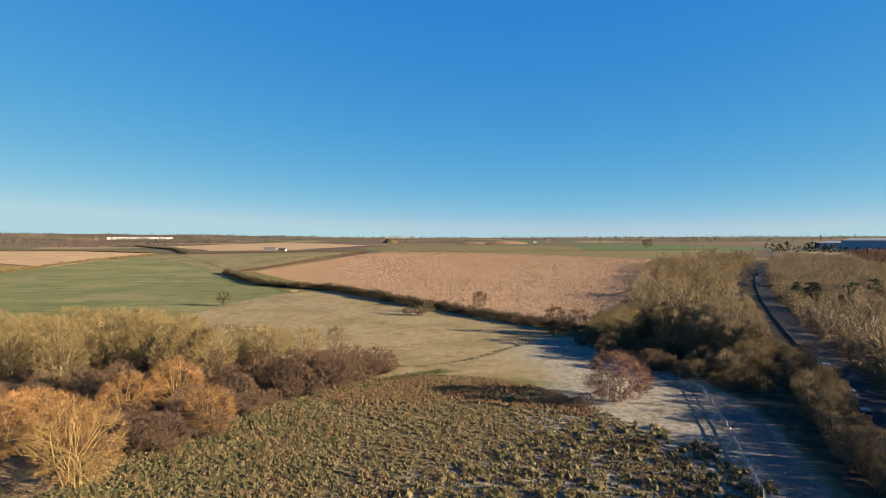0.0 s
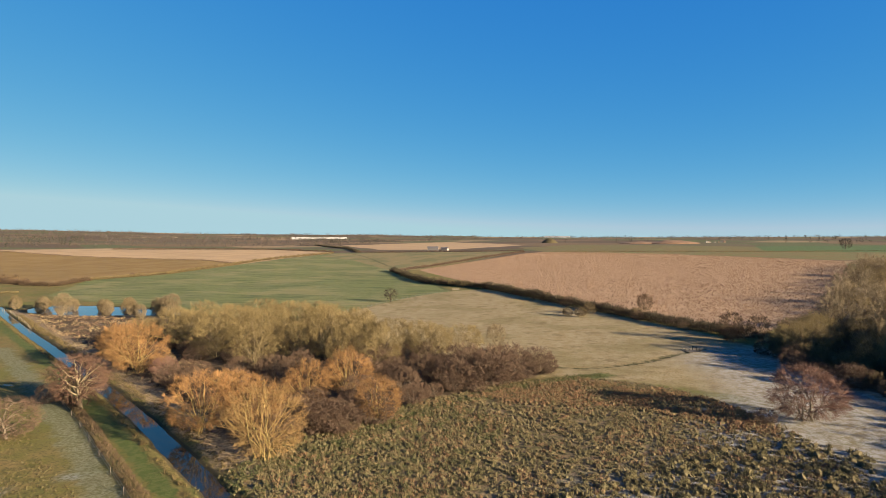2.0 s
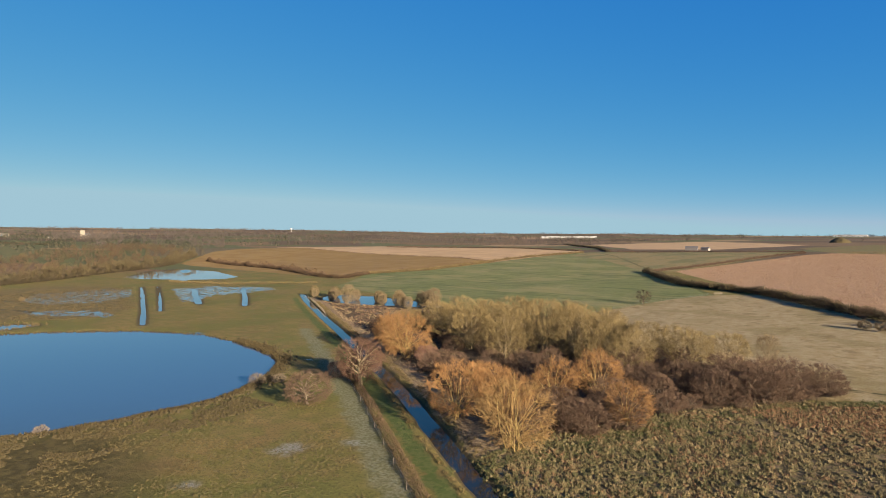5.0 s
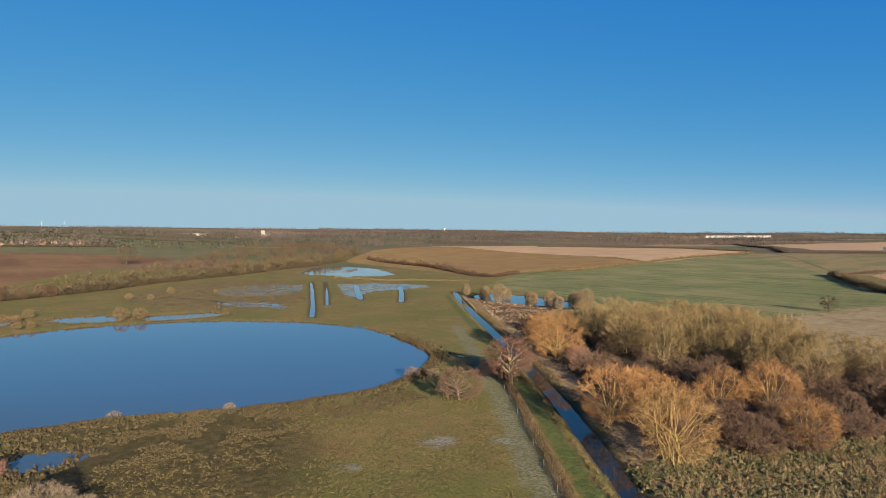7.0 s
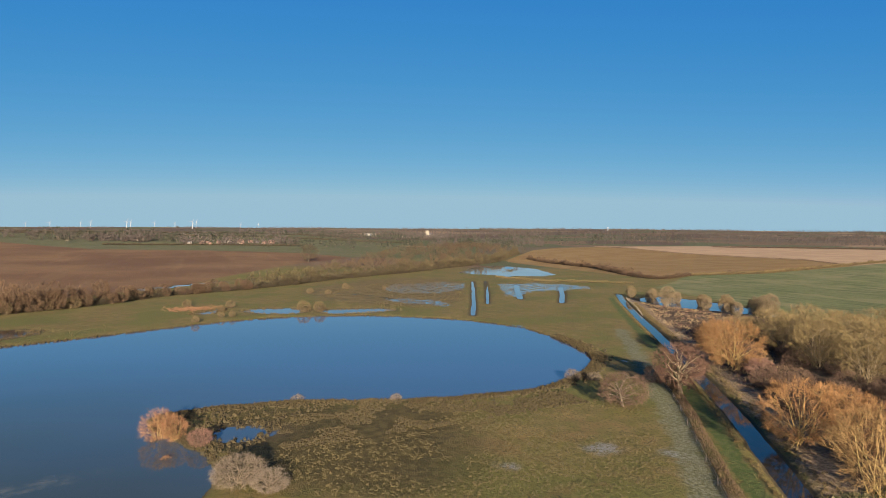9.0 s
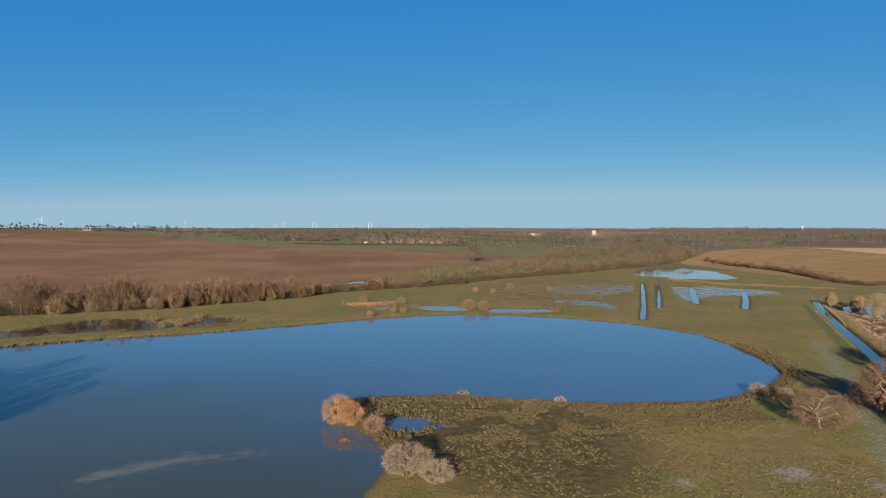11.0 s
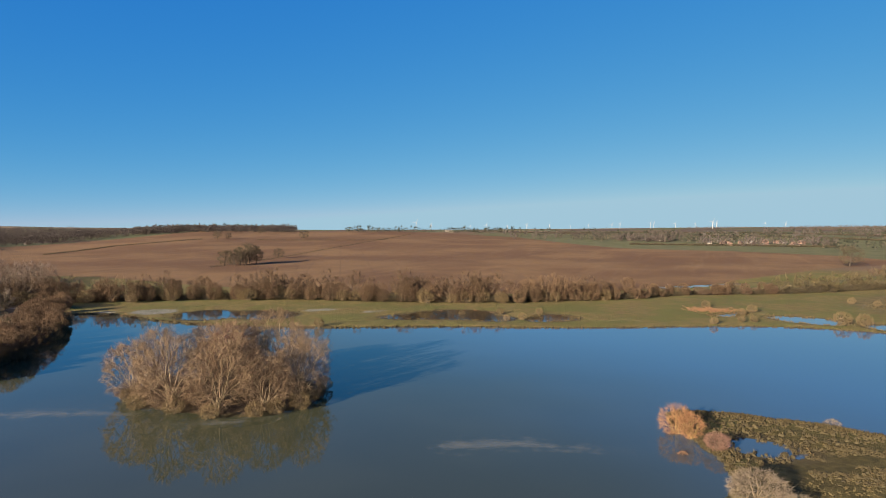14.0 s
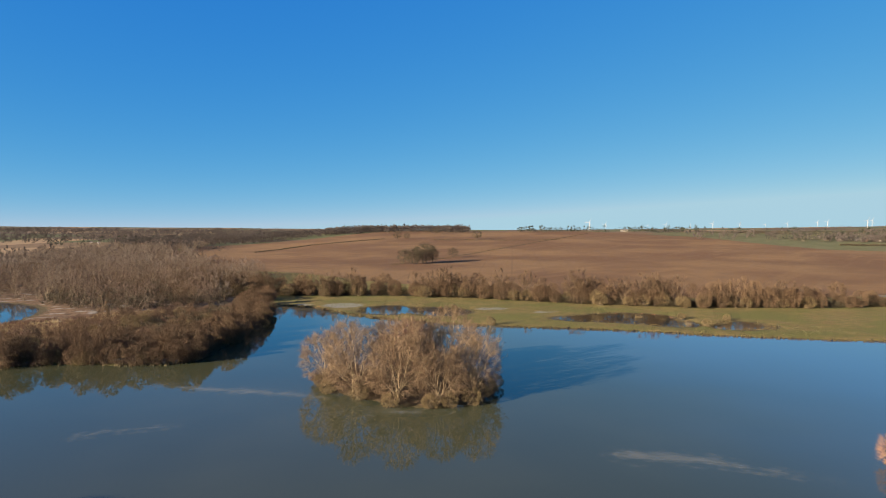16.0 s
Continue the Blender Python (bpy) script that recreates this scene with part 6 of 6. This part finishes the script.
# ---------------------------------------------------------------- road, cars, track fence
def ribbon(name, line, half, up, material, label, kind="structure", category="road"):
    p = smooth_line(line, 1)
    a, b = offset(p, half), offset(p, -half)
    v = np.concatenate([np.column_stack([a, ground_z(*a.T) + up]), np.column_stack([b, ground_z(*b.T) + up])])
    n = len(p)
    f = [(i, i + 1, n + i + 1, n + i) for i in range(n - 1)]
    return tagged(mesh_object(name, v, f, material), label, category, "", kind)


ribbon("road", ROAD, 3.2, 0.35, ASPHALT, "dark asphalt main road running between bare woods")


def car(paint, label):
    thing = tagged(new("car"), label, "car", "cars on the road")
    bm = bmesh.new()
    prof = [(-2.1, 0.35), (-2.15, 0.8), (-1.3, 0.95), (-0.7, 1.42), (0.9, 1.46), (1.7, 1.0), (2.1, 0.9), (2.15, 0.4)]
    left, right = ([bm.verts.new((s * (0.88 if z < 1.2 else 0.72), y, z)) for y, z in prof] for s in (-1, 1))
    n = len(prof)
    for i in range(n):
        j = (i + 1) % n
        bm.faces.new((left[i], left[j], right[j], right[i]))
    bm.faces.new(left[::-1])
    bm.faces.new(right)
    body = part("body", bm, paint, thing)
    boxes("windscreen", GLASS, body, (-0.66, 0.66, -1.32, -0.78, 1.05, 1.36))
    boxes("rear_window", GLASS, body, (-0.66, 0.66, 1.05, 1.72, 1.06, 1.36))
    for s in (-1, 1):
        boxes("side_window", GLASS, body, (s * 0.8 - 0.06, s * 0.8 + 0.06, -0.75, 0.95, 1.02, 1.34))
        boxes("headlight", WHITE_STEEL, body, (s * 0.62 - 0.18, s * 0.62 + 0.18, -2.18, -2.1, 0.62, 0.76))
        for y in (-1.35, 1.35):
            v, f = tube([(s * 0.95, y, 0.33), (s * 0.7, y, 0.33)], (0.33, 0.33), 12)
            under(mesh_object("wheel", v, f + [tuple(range(12))], RUBBER), thing)
    return thing


road_way = np.cumsum(np.r_[0, np.linalg.norm(np.diff(ROAD, axis=0), axis=1)])
for paint, label, s, lane in ((plain("silver_paint", (0.62, 0.63, 0.65), 0.3), "silver hatchback driving on the road", 62, -2), (plain("white_paint", (0.8, 0.8, 0.8), 0.3), "white car driving on the road", 88, -2),
                              (plain("black_paint", (0.03, 0.03, 0.035), 0.3), "black car driving on the road", 48, -2), (plain("grey_paint", (0.2, 0.21, 0.22), 0.3), "dark grey car far along the road", 330, 2),
                              (plain("red_paint", (0.3, 0.03, 0.02), 0.3), "dark red car far along the road", 420, -2)):
    x, y = np.interp(s, road_way, ROAD[:, 0]), np.interp(s, road_way, ROAD[:, 1])
    dx, dy = np.interp(s + 3, road_way, ROAD[:, 0]) - x, np.interp(s + 3, road_way, ROAD[:, 1]) - y
    on_ground(car(paint, label), x + lane * dy / 3, y - lane * dx / 3, math.degrees(math.atan2(-dx, dy)), 0.36)


def fence(line, step, high, label, rails=(0.5, 1.0), timber=WOOD_PALE, thick=0.06, rail_mat=None):
    """Posts on the ground with rails or wires between them."""
    thing = tagged(new("fence"), label, "fence")
    p = np.array(line, float)
    seg = np.concatenate([[0], np.cumsum(np.linalg.norm(np.diff(p, axis=0), axis=1))])
    t = np.arange(0, seg[-1], step)
    x, y = np.interp(t, seg, p[:, 0]), np.interp(t, seg, p[:, 1])
    z = ground_z(x, y)
    bm = bmesh.new()
    box(bm, -thick, thick, -thick, thick, -0.3, high)
    me = bpy.data.meshes.new("post")
    bm.to_mesh(me)
    bm.free()
    me.materials.append(timber)
    r = random.Random(3)
    for a, b, c in zip(x, y, z):
        ob = under(new("post", me), thing)
        ob.matrix_basis = pose(a, b, c, r.gauss(0, 2), r.gauss(0, 2), r.uniform(0, 90))
    for h in rails:
        v, f = tube(np.stack([x, y, z + h], 1), np.full(len(x), 0.065 if rail_mat is None else 0.01), 4)
        under(mesh_object("rail" if rail_mat is None else "wire", v, f, rail_mat or timber), thing)
    return thing


fence([(50, 122), (51, 119), (44, 93), (37, 70), (28, 40)], 2.4, 1.1, "pale wooden post-and-rail fence beside a frosty track", (0.5, 0.95), WOOD_PALE, 0.05)
fence(offset(RIVER[3:-8], -8.9), 8.0, 1.0, "old wooden post-and-wire fence along the river path", (0.5, 1.0), WOOD_DARK, 0.045, WIRE)
fence([(-105, 204), (-99, 240), (-97, 270), (-90, 300), (-83, 322)], 4.0, 1.2, "post-and-wire fence between green field and pasture", (0.5, 1.0), WOOD_GREY, 0.05, WIRE)
fence([(-258, 206), (-236, 194), (-200, 170), (-183, 158)], 4.0, 1.1, "weathered post fence at the water's edge", (0.9,), WOOD_GREY, 0.06, WIRE)

gate = tagged(new("field_gate"), "pale wooden five-bar gate in the pasture fence", "gate")
for k in range(5):
    boxes("bar", WOOD_GREY, gate, (-1.8, 1.8, -0.03, 0.03, 0.25 + 0.2 * k, 0.34 + 0.2 * k))
for x in (-1.9, 1.9):
    boxes("gatepost", WOOD_GREY, gate, (x - 0.09, x + 0.09, -0.09, 0.09, -0.3, 1.4))
on_ground(gate, -80, 326, 30)

bridge = tagged(new("footbridge"), "small dark timber cattle bridge over the ditch", "bridge")
for k in range(8):
    boxes("plank", WOOD_DARK, bridge, (-1.6, 1.6, -1.6 + 0.4 * k, -1.25 + 0.4 * k, 0.3, 0.4))
for s in (-1, 1):
    for y in (-1.5, 0.0, 1.5):
        boxes("post", WOOD_DARK, bridge, (s * 1.6 - 0.07, s * 1.6 + 0.07, y - 0.07, y + 0.07, -0.4, 1.3))
    boxes("handrail", WOOD_DARK, bridge, (s * 1.6 - 0.05, s * 1.6 + 0.05, -1.7, 1.7, 1.2, 1.3))
on_ground(bridge, 22, 171, 30)


# ---------------------------------------------------------------- thin ice on the lake
def ice_material():
    n = Nodes("thin_ice")
    clear = n.tree.nodes.new("ShaderNodeBsdfTransparent")
    mix = n.tree.nodes.new("ShaderNodeMixShader")
    fac = n.span(n.sum("ADD", n.noise(0.5, 6, 0.75), n.sum("MULTIPLY", n.attr("rim"), 0.35)), 0.45, 0.95, 0.0, 0.26)
    n.put(mix.inputs[0], fac)
    n.tree.links.new(clear.outputs[0], mix.inputs[1])
    n.tree.links.new(n.bsdf.outputs[0], mix.inputs[2])
    n.tree.links.new(mix.outputs[0], n.out.inputs["Surface"])
    return n.done((0.42, 0.43, 0.40), 0.6, 0.3)


ICE = ice_material()


def ice(outline, label, seed):
    p = rounded(outline, 3)
    lo, hi = p.min(0) - 1, p.max(0) + 1
    nx, ny = 60, 60
    gx, gy = np.meshgrid(np.linspace(lo[0], hi[0], nx), np.linspace(lo[1], hi[1], ny))
    sd = inside(gx.ravel(), gy.ravel(), p, 30) + 1.2 * wave(gx.ravel(), gy.ravel(), 4, seed, 3)
    i = (np.arange(ny - 1)[:, None] * nx + np.arange(nx - 1)[None]).ravel()
    f = np.stack([i, i + 1, i + nx + 1, i + nx], 1)
    f = f[(sd[f] > -0.5).any(1)]
    ob = mesh_object("ice_film", np.column_stack([gx.ravel(), gy.ravel(), np.full(nx * ny, 0.008)]), f, ICE)
    ob.data.attributes.new("rim", "FLOAT", "POINT").data.foreach_set("value", np.clip(sd / 2.5, -2, 1).astype(np.float32))
    return tagged(ob, label, "ice", "", "stuff")


ice([(-79.1, -37.1), (-83.4, -36.9), (-85.1, -32.3), (-87.1, -28.0), (-88.0, -22.8), (-88.4, -13.5), (-88.8, -9.0), (-86.7, -13.2), (-85.1, -18.4), (-82.8, -25.1), (-77.7, -31.1), (-77.1, -34.9)], "thin grey film of ice on the lake", 1)
ice([(-72, -88), (-68, -96), (-60, -110), (-56, -124), (-60, -122), (-70, -104), (-75, -90)], "streaks of thin ice drifting near the island", 2)
ice([(-32.3, -100.0), (-37.6, -103.0), (-42.4, -99.5), (-47.8, -94.8), (-44.9, -94.1), (-39.4, -97.9), (-34.9, -99.6)], "crazed white streak of ice on the lake", 4)
ice([(-72, -82), (-70, -76), (-78, -66), (-82, -66), (-76, -74)], "thin ice rim at the island's edge", 3)
